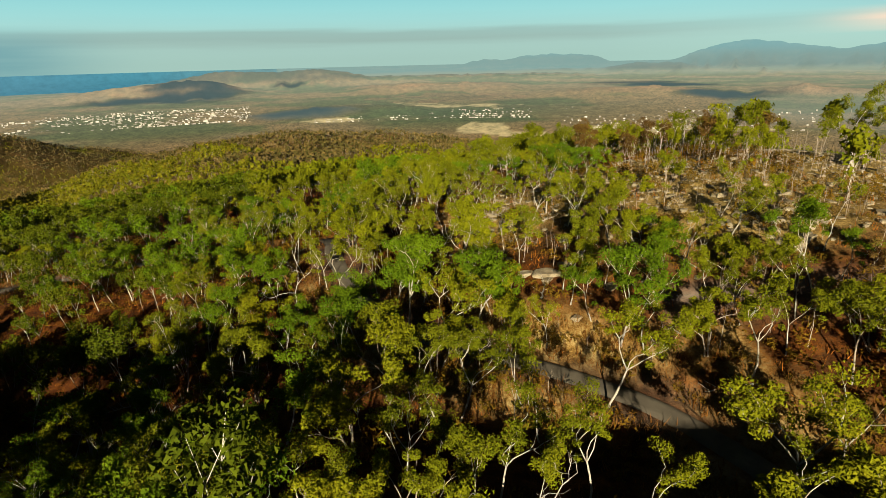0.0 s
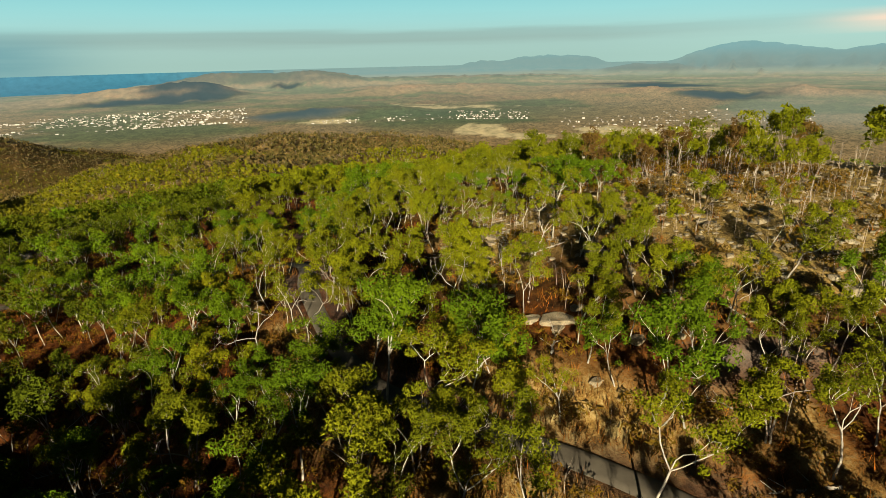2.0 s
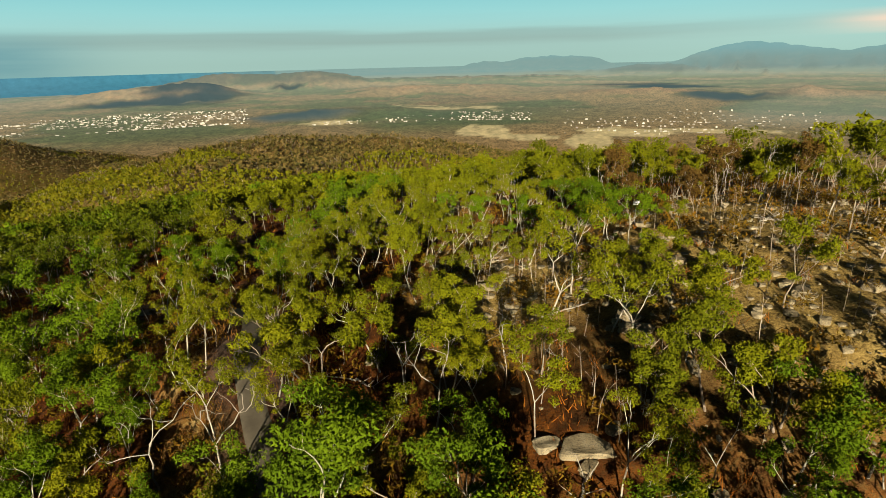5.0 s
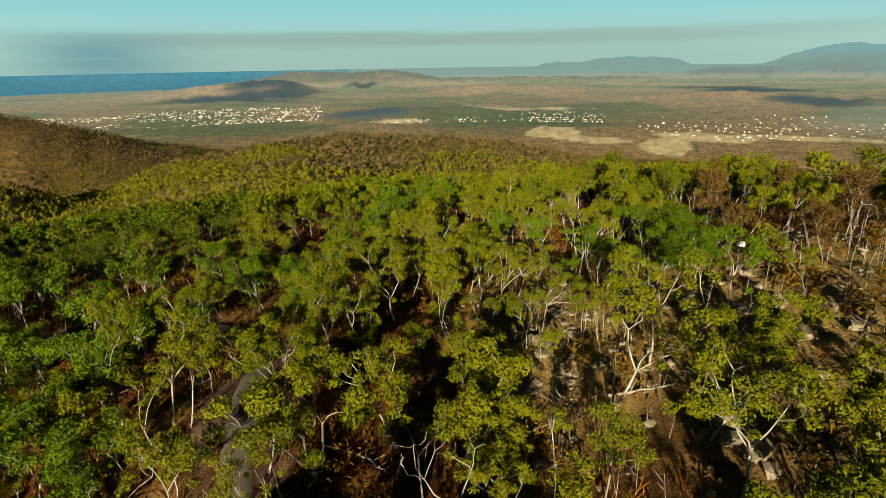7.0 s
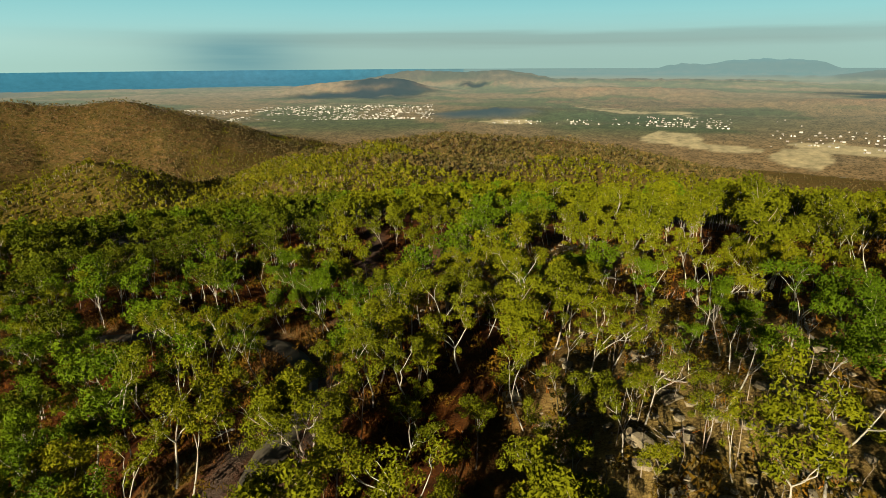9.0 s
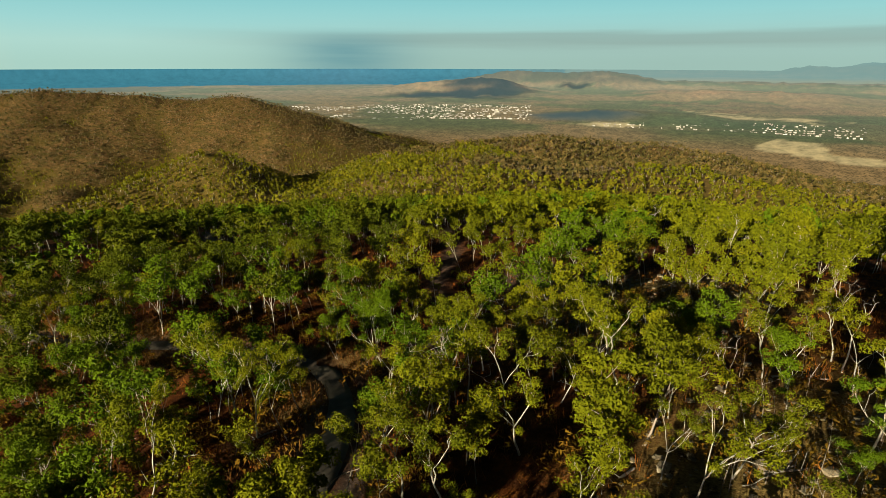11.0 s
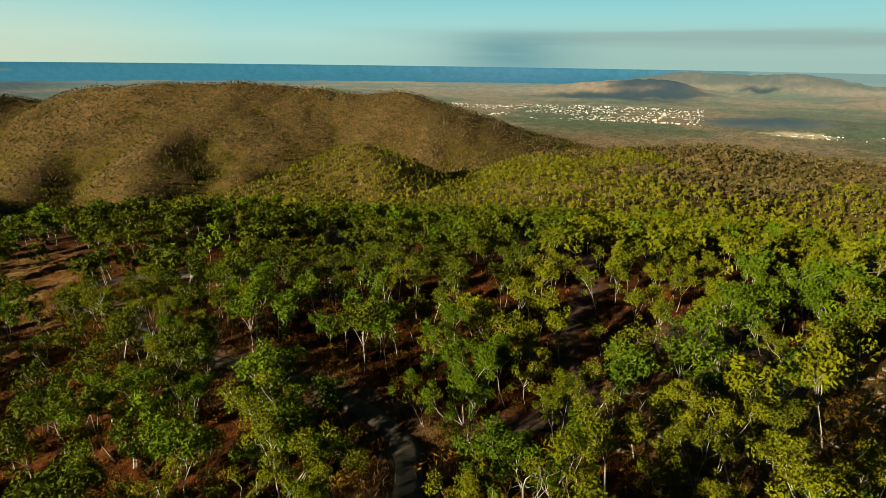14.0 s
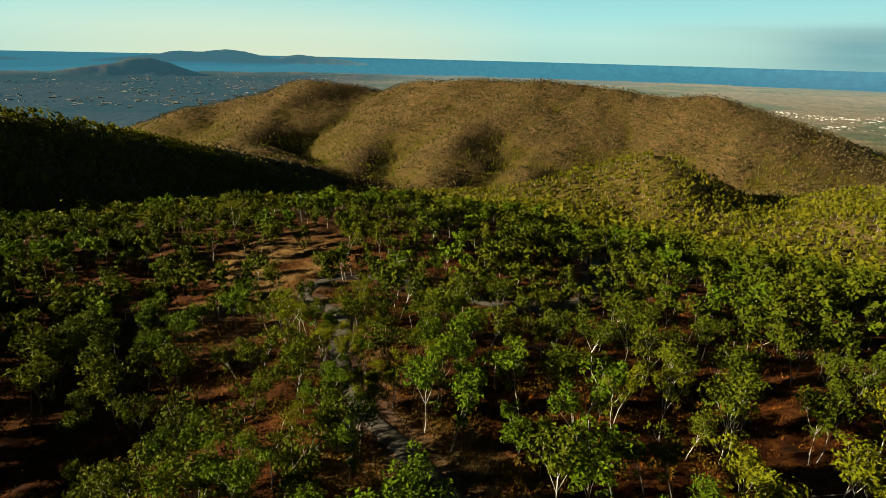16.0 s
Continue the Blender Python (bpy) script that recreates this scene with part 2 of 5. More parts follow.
GROUND = ground_material()


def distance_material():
    """The far plain, hills and sea behind miles of haze: a plain backdrop, the haze painted in as emission."""
    m = Mat("painted_haze_distance", 1.0, 0.0)
    a, hz = m.attr("land"), m.attr("haze_glow")
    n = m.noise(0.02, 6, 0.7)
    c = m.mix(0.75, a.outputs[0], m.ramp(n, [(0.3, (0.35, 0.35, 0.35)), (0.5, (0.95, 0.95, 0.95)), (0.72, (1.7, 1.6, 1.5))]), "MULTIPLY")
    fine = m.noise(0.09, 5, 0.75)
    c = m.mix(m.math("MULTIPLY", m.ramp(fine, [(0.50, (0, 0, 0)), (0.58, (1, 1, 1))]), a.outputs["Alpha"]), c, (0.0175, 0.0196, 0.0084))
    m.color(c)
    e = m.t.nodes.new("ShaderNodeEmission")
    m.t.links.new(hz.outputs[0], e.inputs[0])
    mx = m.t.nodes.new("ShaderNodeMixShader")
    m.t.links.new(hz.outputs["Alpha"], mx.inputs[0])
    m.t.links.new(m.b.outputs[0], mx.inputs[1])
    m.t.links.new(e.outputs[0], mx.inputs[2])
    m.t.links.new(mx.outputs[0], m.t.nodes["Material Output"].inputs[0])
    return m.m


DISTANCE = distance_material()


def plain_material(name, c, rough=0.6, metal=0.0, grain=6.0, vary=0.25):
    m = Mat(name, rough, 0.4)
    m.b.inputs["Metallic"].default_value = metal
    m.color(m.mix(m.math("MULTIPLY", m.noise(grain, 5), vary), c, tuple(v * 0.4 for v in c)))
    return m.m


def road_material():
    m = Mat("worn_road", 0.9, 0.15)
    n, f = m.noise(0.35, 5, 0.6), m.noise(9, 4, 0.7)
    c = m.ramp(n, [(0.3, (0.0427, 0.0364, 0.0259)), (0.55, (0.0735, 0.0637, 0.0462)), (0.75, (0.1078, 0.0966, 0.0693))])
    c = m.mix(m.math("MULTIPLY", f, 0.5), c, (0.0504, 0.0441, 0.0329))
    m.color(c)
    m.bump(f, 0.3, 0.01)
    return m.m


ROAD = road_material()
WHITE = plain_material("white_paint", (0.4972, 0.4913, 0.4590), 0.5)
STEEL = plain_material("galvanised_steel", (0.1617, 0.1659, 0.1694), 0.45, 0.8)
TIMBER = plain_material("grey_timber", (0.0924, 0.0812, 0.0693), 0.85)
PORCELAIN = plain_material("brown_porcelain", (0.0616, 0.0308, 0.0196), 0.25)


def roof_material():
    m = Mat("pale_roofs", 0.6, 0.3)
    m.color(m.ramp(m.geo.outputs["Random Per Island"], [(0.0, (0.1052, 0.0956, 0.0816)), (0.45, (0.1721, 0.1625, 0.1384)), (0.75, (0.2632, 0.2486, 0.2104)), (1.0, (0.3538, 0.3392, 0.2964))]))
    return m.m


ROOFS = roof_material()

# ---------------------------------------------------------------- landform
def lattice(ix, iy, seed):
    n = (ix * 374761393 + iy * 668265263 + seed * 974711) & 0x7FFFFFFF
    n = ((n ^ (n >> 13)) * 1274126177) & 0x7FFFFFFF
    return ((n ^ (n >> 16)) & 0xFFFF) / 65535.0


def vnoise(x, y, seed=0):
    """Smooth value noise, 0 to 1, on arrays."""
    x, y = np.asarray(x, float), np.asarray(y, float)
    ix, iy = np.floor(x).astype(np.int64), np.floor(y).astype(np.int64)
    u, v = x - ix, y - iy
    u, v = u * u * (3 - 2 * u), v * v * (3 - 2 * v)
    a, b = lattice(ix, iy, seed), lattice(ix + 1, iy, seed)
    c, d = lattice(ix, iy + 1, seed), lattice(ix + 1, iy + 1, seed)
    return (a * (1 - u) + b * u) * (1 - v) + (c * (1 - u) + d * u) * v


def fractal(x, y, seed=0, octaves=4):
    total, amp, norm = 0, 1.0, 0
    for o in range(octaves):
        total = total + amp * vnoise(x * 2 ** o, y * 2 ** o, seed + o)
        norm += amp
        amp *= 0.5
    return total / norm


def step(a, b, x):
    t = np.clip((x - a) / (b - a), 0, 1)
    return t * t * (3 - 2 * t)


PLAIN = -380.0
# crest lines of the hills: side slope, rounding, then the crest's points
RIDGES = [
    (0.26, 40, [(80, -400, 50), (66, -100, 20), (54, 70, 10), (50, 100, 9), (33, 122, 4), (2, 150, -7), (-20, 185, -11), (-22, 230, -18), (-62, 330, -50), (-190, 520, -64), (-285, 720, -66), (-245, 815, -67), (-190, 900, -77), (-95, 985, -92)]),
    (0.25, 60, [(-190, 520, -66), (-40, 660, -70), (-20, 850, -88), (55, 915, -126), (125, 960, -160), (170, 990, -215)]),
    (0.30, 40, [(20, 120, 2), (-100, 145, -17), (-180, 130, -27), (-212, 80, -29), (-212, 40, -32), (-250, 0, -75)]),
    (0.26, 30, [(-190, 135, -30), (-235, 160, -38), (-330, 230, -66)]),
    (0.50, 20, [(-570, 320, -104), (-535, 420, -88), (-515, 500, -72), (-500, 545, -92), (-470, 610, -140)]),
    (0.50, 16, [(-515, 500, -70), (-450, 462, -84), (-400, 415, -102), (-340, 385, -114), (-290, 335, -122)]),
    (0.35, 45, [(-2102, -137, -160), (-2169, 45, -126), (-2169, 244, -76), (-2150, 426, -92), (-2081, 518, -124), (-2040, 600, -76), (-1903, 719, -48), (-1767, 925, -46), (-1687, 1076, -58), (-1571, 1215, -78), (-1408, 1370, -72), (-1335, 1511, -126), (-1243, 1712, -189), (-1126, 1908, -244)]),
    (0.42, 42, [(-1408, 1370, -74), (-1233, 1327, -140), (-1014, 1241, -222), (-860, 1130, -270)]),
    (0.42, 42, [(-1613, 1156, -68), (-1452, 966, -150), (-1289, 719, -212), (-1080, 600, -240)]),
    (0.42, 42, [(-1800, 850, -50), (-1594, 673, -134), (-1322, 513, -190), (-1120, 400, -235)]),
    (0.42, 42, [(-2000, 640, -62), (-1790, 470, -150), (-1500, 330, -205), (-1200, 250, -235)]),
    (0.42, 42, [(-2169, 244, -78), (-1916, 100, -160), (-1605, 10, -200), (-1202, 141, -205)]),
    # unseen ridge behind the start, added to cast shade over the near gully
    (0.55, 20, [(70, -60, 21), (30, -50, 20), (-15, -34, 19), (-50, -22, 9.5), (-100, -10, 2.5), (-128, -60, -12), (-230, -260, 30)]),
    (0.45, 30, [(-250, -380, 55), (-400, -150, 18), (-538, -83, -20), (-596, -69, -38), (-710, -28, -64), (-819, 16, -94), (-1000, 110, -145), (-1202, 141, -205)]),
]


def polyline(x, y, pts):
    """Nearest point of a line of points: distance and the interpolated last value."""
    best, val = np.full(np.shape(x), 1e9), np.zeros(np.shape(x))
    for (ax, ay, az), (bx, by, bz) in zip(pts, pts[1:]):
        dx, dy = bx - ax, by - ay
        t = np.clip(((x - ax) * dx + (y - ay) * dy) / (dx * dx + dy * dy), 0, 1)
        d = np.hypot(x - ax - t * dx, y - ay - t * dy)
        near = d < best
        best, val = np.where(near, d, best), np.where(near, az + t * (bz - az), val)
    return best, val


def big_forms(x, y):
    r = np.hypot(x, y - 60)
    forms = [-140 - 240 * step(650, 1650, r)]
    for slope, w, pts in RIDGES:
        top = np.full(np.shape(x), -1e9)
        for a, b in zip(pts, pts[1:]):
            d, z = polyline(x, y, (a, b))
            top = np.maximum(top, z - slope * (np.sqrt(d * d + w * w) - w))
        forms.append(top)
    k = 9.0
    peak = np.max(forms, axis=0)
    h = peak + k * np.log(sum(np.exp((f - peak) / k) for f in forms))
    gully = np.abs(fractal(x / 210 + 7, y / 210, 3, 4) - 0.5) * 2.6
    fold = fractal((x + 0.75 * y) / 110, (0.75 * x - y) / 620, 5, 3) - 0.5
    return h + step(220, 620, r) * (1 - step(2100, 2600, r)) * (6 * np.minimum(gully, 1.2) + 18 * fold - 4 + 11 * step(700, 1200, r) * (fractal((x - 0.6 * y) / 95, (0.6 * x + y) / 150, 9, 4) - 0.5))


KNOLLS = [(10, 40, 14, -5.0), (25, 48, 14, -4.8), (42, 75, 14, 2.4), (15, 75, 14, 1.2), (35, 105, 14, 2.2), (-2, 85, 14, -4.9), (8, 125, 26, -3.4), (-25, 95, 14, 5.5), (-40, 125, 26, -4.7), (-70, 115, 26, -1.3), (-45, 160, 26, -4.4), (-20, 180, 26, -2.5), (-125, 125, 26, -0.9), (-130, 165, 26, -5.1), (-170, 125, 26, -3.3), (-215, 85, 26, -3.5), (-60, 60, 26, -12.6), (40, 20, 14, -14.9), (-15, 45, 14, -2.0), (88, 115, 26, 5.4)]
ROAD_LINE = [(46, 2), (38, 17), (30.5, 32), (25.5, 39.5), (20, 46.5), (12.5, 52), (4, 57), (-7, 66), (-15, 80), (-20, 92), (-23, 103), (-29, 113), (-37, 122.5), (-46, 129), (-60, 130), (-76, 126), (-90, 122), (-110, 121), (-130, 124), (-148, 117), (-160, 124), (-158, 138), (-146, 150), (-135, 160), (-131, 172), (-140, 190), (-165, 205)]
TRACK_LINE = [(-43, 131), (-36, 142), (-35, 153), (-43, 162), (-50, 172), (-53, 180), (-58, 195), (-70, 215)]


def smooth_line(pts, n=6):
    """Catmull-Rom through the points."""
    p = np.array([pts[0], *pts, pts[-1]], float)
    out = []
    for i in range(1, len(p) - 2):
        for k in range(n):
            t = k / n
            a, b, c, d = p[i - 1], p[i], p[i + 1], p[i + 2]
            out.append(0.5 * (2 * b + (c - a) * t + (2 * a - 5 * b + 4 * c - d) * t * t + (3 * b - a - 3 * c + d) * t ** 3))
    return np.array(out + [p[-2]])


def raw_height(x, y):
    h = big_forms(x, y)
    for kx, ky, s, a in KNOLLS:
        h = h + a * np.exp(-((x - kx) ** 2 + (y - ky) ** 2) / (2 * s * s))
    r = np.hypot(x, y - 60)
    return h + (fractal(x / 9, y / 9, 11, 3) - 0.5) * 1.6 + (fractal(x / 2.2, y / 2.2, 15, 2) - 0.5) * 0.5 * (1 - step(150, 260, r))


def levelled(pts, n):
    """A road's centre line with an evened-out height."""
    line = smooth_line(pts, n)
    z = raw_height(line[:, 0], line[:, 1])
    for _ in range(14):
        z = np.convolve(np.pad(z, 2, mode="edge"), [0.15, 0.2, 0.3, 0.2, 0.15], "valid")
    return [(float(a), float(b), float(c)) for (a, b), c in zip(line, z)]


ROAD_3D = levelled(ROAD_LINE, 6)
TRACK_3D = levelled(TRACK_LINE, 5)


def ground_height(x, y):
    x, y = np.asarray(x, float), np.asarray(y, float)
    h = raw_height(x, y)
    near = np.hypot(x + 50, y - 110) < 190
    if np.any(near):
        xn, yn, hn = x[near], y[near], h[near]
        for line, half in ((ROAD_3D, 2.9), (TRACK_3D, 1.8)):
            d, z = polyline(xn, yn, line)
            w = 1 - step(half, half + 4.5, d)
            hn = hn * (1 - w) + z * w
        h = h.copy()
        h[near] = hn
    return h


def mesh_object(name, verts, faces, mats, parent=None, smooth=False):
    me = bpy.data.meshes.new(name)
    verts = np.asarray(verts, np.float32)
    faces = np.asarray(faces, np.int32)
    me.vertices.add(len(verts))
    me.vertices.foreach_set("co", verts.ravel())
    k = faces.shape[1]
    me.loops.add(faces.size)
    me.loops.foreach_set("vertex_index", faces.ravel())
    me.polygons.add(len(faces))
    me.polygons.foreach_set("loop_start", np.arange(0, faces.size, k, dtype=np.int32))
    me.polygons.foreach_set("loop_total", np.full(len(faces), k, np.int32))
    me.polygons.foreach_set("use_smooth", np.full(len(faces), smooth))
    for m in mats if isinstance(mats, (list, tuple)) else [mats]:
        me.materials.append(m)
    me.update(calc_edges=True)
    me.validate()
    ob = new(name, me)
    ob.parent = parent
    return ob


def color_attribute(ob, name, rgba):
    at = ob.data.attributes.new(name, "FLOAT_COLOR", "POINT")
    at.data.foreach_set("color", np.asarray(rgba, np.float32).ravel())


def toned(ob, tone):
    at = ob.data.attributes.new("tone", "FLOAT", "POINT")
    at.data.foreach_set("value", np.asarray(tone, np.float32))
    return ob


def road_distance(x, y):
    return polyline(x, y, ROAD_3D)[0], polyline(x, y, TRACK_3D)[0]


def stony_cover(x, y):
    """Bare stony ground: the open slope under the summit, and the screes along the spur."""
    s = np.exp(-(((x - 44) / 26) ** 2 + ((y - 90) / 31) ** 2) ** 2)
    s = np.maximum(s, 0.9 * np.exp(-(((x - 80) / 32) ** 2 + ((y - 105) / 40) ** 2) ** 2))
    s = np.maximum(s, 0.75 * np.exp(-(((x - 12) / 14) ** 2 + ((y - 108) / 26) ** 2) ** 2))
    s = np.maximum(s, 0.65 * np.exp(-(((x + 8) / 22) ** 2 + ((y - 160) / 22) ** 2) ** 2))
    return np.clip(s * (0.75 + 0.9 * fractal(x / 14, y / 14, 21, 3)), 0, 1) * step(56, 66, y)


def straw_cover(x, y):
    """Tall pale grass on the road's banks."""
    d, _ = road_distance(x, y)
    cut = np.minimum(polyline(x, y, [(9, 57.5, 0), (20, 54.5, 0), (34, 50.5, 0)])[0], polyline(x, y, [(-2, 81, 0), (3, 73, 0)])[0])
    cut = np.exp(-(cut / 2.5) ** 2) * step(0.28, 0.5, fractal(x / 5, y / 5, 38, 2))
    bank = np.exp(-((d - 6.0) / 3.2) ** 2) * step(0.42, 0.58, fractal(x / 11, y / 11, 31, 2))
    hill = 0.8 * np.exp(-(((x + 170) / 40) ** 2 + ((y - 105) / 22) ** 2)) * step(0.40, 0.55, fractal(x / 16, y / 16, 33, 2))
    knob = 0.9 * np.exp(-(((x + 255) / 70) ** 2 + ((y - 500) / 60) ** 2)) * step(0.35, 0.6, fractal(x / 30, y / 30, 35, 3))
    dome = 0.95 * np.exp(-(((x + 140) / 240) ** 2 + ((y - 800) / 150) ** 2)) * step(0.3, 0.6, fractal(x / 40, y / 40, 36, 3))
    return np.clip(np.maximum(np.maximum(np.maximum(bank, hill), np.maximum(knob, dome)), cut), 0, 1)


# one sheet of ground out to two and a half kilometres, finest in the middle
def ring_grid(azimuths, radii):
    a, r = np.meshgrid(np.radians(azimuths), radii)
    n, k = len(radii), len(azimuths)
    i, j = np.meshgrid(np.arange(n - 1), np.arange(k - 1), indexing="ij")
    q = (i * k + j).ravel()
    return a.ravel(), r.ravel(), np.stack([q, q + 1, q + k + 1, q + k], 1)


def geometric(a, b, ratio):
    out = [a]
    while out[-1] < b:
        out.append(out[-1] * ratio)
    out[-1] = b
    return out


NEAR_END = 2500.0
AZ_FINE = list(np.arange(-50, 125.01, 0.44))
AZ_ALL = AZ_FINE + list(np.arange(128, 309, 3)) + [310]
radii = list(np.arange(0, 170, 1.45)) + geometric(170, NEAR_END, 1.016)
a, r, quads = ring_grid(AZ_ALL, radii)
gx, gy = -20 - r * np.sin(a), 70 + r * np.cos(a)
gz = ground_height(gx, gy)
ground = mesh_object("ground", np.stack([gx, gy, gz], 1), quads[:, ::-1], GROUND, smooth=True)
tagged(ground, "dry red-brown hillside with leaf litter, stones and tufted grass", "ground", kind="structure")
woodland = step(170, 420, r)
rd, td = road_distance(gx, gy)
grey = np.maximum(0.5 * np.exp(-(td / 2.4) ** 2), 0.8 * np.exp(-(((gx + 27) / 12) ** 2 + ((gy - 180) / 9) ** 2)))
grey = np.maximum(grey, 0.5 * np.exp(-((rd - 3) / 1.5) ** 2))
grey = np.maximum(grey, 0.9 * np.exp(-(polyline(gx, gy, [(26, 58.5, 0), (37, 56, 0), (52, 51, 0)])[0] / 1.7) ** 2))
cover = np.stack([stony_cover(gx, gy), grey * (0.4 + 0.9 * fractal(gx / 5, gy / 5, 41, 2)).clip(0, 1), woodland, straw_cover(gx, gy)], 1)
color_attribute(ground, "cover", cover)


def greenness(x, y):
    """Greener woods on the spur, the knoll beyond the gully and in the folds of the far range; dry ones on its ridges."""
    far = np.hypot(x + 50, y - 110)
    g = 1.15 - 1.1 * step(560, 900, far)
    g = np.maximum(g, 1.05 * np.exp(-(((x + 470) / 150) ** 2 + ((y - 460) / 130) ** 2)))
    g = np.maximum(g, 1.0 * np.exp(-(((x - 110) / 90) ** 2 + ((y - 960) / 70) ** 2)))
    g = g - 1.0 * np.exp(-(((x + 130) / 300) ** 2 + ((y - 830) / 170) ** 2)) - 0.75 * np.exp(-(((x + 170) / 130) ** 2 + ((y - 560) / 120) ** 2))
    e = 45.0
    h = big_forms(x, y)
    fold = (big_forms(x + e, y) + big_forms(x - e, y) + big_forms(x, y + e) + big_forms(x, y - e)) / 4 - h
    g = g + step(700, 1000, far) * (0.55 * np.clip(fold / 5.0, -0.6, 1.2) + 0.45 * step(-150, -225, h))
    return np.clip(g + 0.9 * (fractal(x / 70, y / 70, 97, 3) - 0.5), 0, 1)


growth = ground.data.attributes.new("growth", "FLOAT", "POINT")
growth.data.foreach_set("value", np.asarray(greenness(gx, gy), np.float32))


def strip(name, line, half, lift, mat, crown=0.06):
    p = np.array(line)
    d = np.gradient(p[:, :2], axis=0)
    d /= np.linalg.norm(d, axis=1)[:, None]
    side = np.stack([d[:, 1], -d[:, 0]], 1)
    verts, k = [], 7
    wob = fractal(p[:, 0] / 6, p[:, 1] / 6, 51, 2) - 0.5
    for (x, y, z), s, w in zip(p, side, wob):
        for u in np.linspace(-1, 1, k):
            h = half * (1 + 0.25 * w)
            verts.append((x + s[0] * u * h, y + s[1] * u * h, z + lift + crown * (1 - u * u) - (0.25 if abs(u) > 0.99 else 0)))
    faces = [(i * k + j, i * k + j + 1, i * k + j + 1 + k, i * k + j + k) for i in range(len(p) - 1) for j in range(k - 1)]
    return mesh_object(name, verts, faces, mat, smooth=True)


def resample(line, n):
    p = np.array(line)
    out = []
    for a_, b_ in zip(p, p[1:]):
        out += [a_ + (b_ - a_) * k / n for k in range(n)]
    return np.array(out + [p[-1]])


road = tagged(strip("road", resample(ROAD_3D, 2), 1.75, 0.10, ROAD), "worn grey single-lane mountain road winding through the trees", "road", kind="structure")

# the far plain, town hills, mountains, island and sea: drawn in towards the eye so that 40 km fits, seen under the same angles
RANGES = [  # distance, half-depth, then along the skyline: degrees left of +y, degrees over eye level
    (21000, 3500, [(-52, 0.5), (-41, 0.5), (-36.9, 0.37), (-34.6, 0.0), (-32.2, 0.31), (-29.5, 0.78), (-27.6, 0.9), (-25.5, 0.6), (-23.7, 0.18), (-22, -0.5), (-20, -1.2)]),
    (26000, 3000, [(4, -1.0), (-0.9, -0.9), (-2.5, -0.5), (-3.9, -0.21), (-6, -0.3), (-8, 0.0), (-10.7, 0.16), (-13, 0.05), (-14.9, -0.2), (-16.8, -0.9), (-19, -1.2)]),
    (16500, 2200, [(-4, -1.45), (-10, -1.3), (-15, -1.25), (-16.8, -1.09), (-18.5, -0.77), (-20, -0.86), (-22, -0.82), (-24, -1.2), (-27, -1.3), (-34, -1.3), (-50, -1.3)]),
    (12500, 1500, [(30, -1.9), (26, -1.6), (24, -1.2), (21.5, -0.76), (19, -0.85), (16, -0.95), (12.8, -0.7), (10, -1.0), (7.5, -1.52), (3, -1.6), (-4, -1.6), (-10, -1.65), (-15, -1.8)]),
    (9000, 900, [(35, -2.6), (31.2, -1.98), (28, -1.75), (25.5, -1.5), (23.1, -1.41), (21, -1.8), (19.5, -2.3), (17, -2.63)]),
    (8300, 1100, [(11, -2.85), (7, -2.5), (3, -2.3), (-1, -2.35), (-5, -2.5), (-9, -2.85)]),
    (6700, 700, [(-8, -3.53), (-12, -3.35), (-16, -3.1), (-19.7, -2.9), (-24, -3.15), (-28, -3.45), (-30.4, -3.2), (-32.1, -2.73), (-34, -3.1), (-38, -3.3), (-48, -3.3)]),
    (4900, 400, [(17, -4.83), (13, -4.4), (9, -4.45), (4, -4.5), (0, -4.83)]),
    (19000, 900, [(105, -1.25), (102.7, -0.98), (100, -0.7), (98.2, -0.35), (96, -0.4), (94, -0.13), (92, -0.35), (90.8, -0.6), (89.5, -0.82), (87.4, -0.43), (86, -0.6), (83.2, -0.84), (80.5, -1.25)]),
    (10500, 600, [(108, -2.25), (105, -1.7), (103, -1.5), (101.8, -1.0), (100.2, -0.97), (98.5, -1.5), (96.5, -2.25)]),
    (19000, 900, [(122, -1.0), (115, -0.9), (111, -1.05), (108.5, -1.25)]),
]


def drawn_in(D):
    return np.where(D < NEAR_END, D, NEAR_END + 2150 * (1 - np.exp(-(D - NEAR_END) / 3800)))


def view_origin(az):
    u = step(-5, 85, az)
    return -22 * u ** 2, 12 + 98 * u


far_az = np.concatenate([np.arange(-52, 125.01, 0.32), np.arange(128, 307, 4), [308.0]])
far_r = np.array(geometric(NEAR_END, 38000, 1.022))
a, D, quads = ring_grid(far_az, far_r)
az = np.degrees(a)
hills = np.zeros_like(D)
for k_, (dist, dep, crest) in enumerate(RANGES):
    ca, ce = np.array(sorted(crest)).T
    e_ = np.interp(az, ca, ce) + (0.24 if k_ < 8 else 0.12) * (fractal(az * 1.7 + 31 * k_, az * 0, 61, 4) - 0.5)
    top_ = EYE - PLAIN + np.tan(np.radians(e_)) * dist
    ends = step(ca[0] - 0.01, ca[0] + 0.6, az) * (1 - step(ca[-1] - 0.6, ca[-1] + 0.01, az))
    spur_n = 0.55 + 0.9 * fractal(az * (dist / 9000.0) / 1.3 + 9 * k_, D / 2500, 67, 3)
    body = np.exp(-(np.where(D < dist, (dist - D) * spur_n, D - dist) / dep) ** 2)
    hills = np.maximum(hills, np.maximum(top_, 0) * ends * body)
edge = step(NEAR_END, NEAR_END * 1.5, D)
real_x, real_y = -20 - D * np.sin(a), 70 + D * np.cos(a)
inner = ground_height(-20 - np.minimum(D, NEAR_END) * np.sin(a), 70 + np.minimum(D, NEAR_END) * np.cos(a))
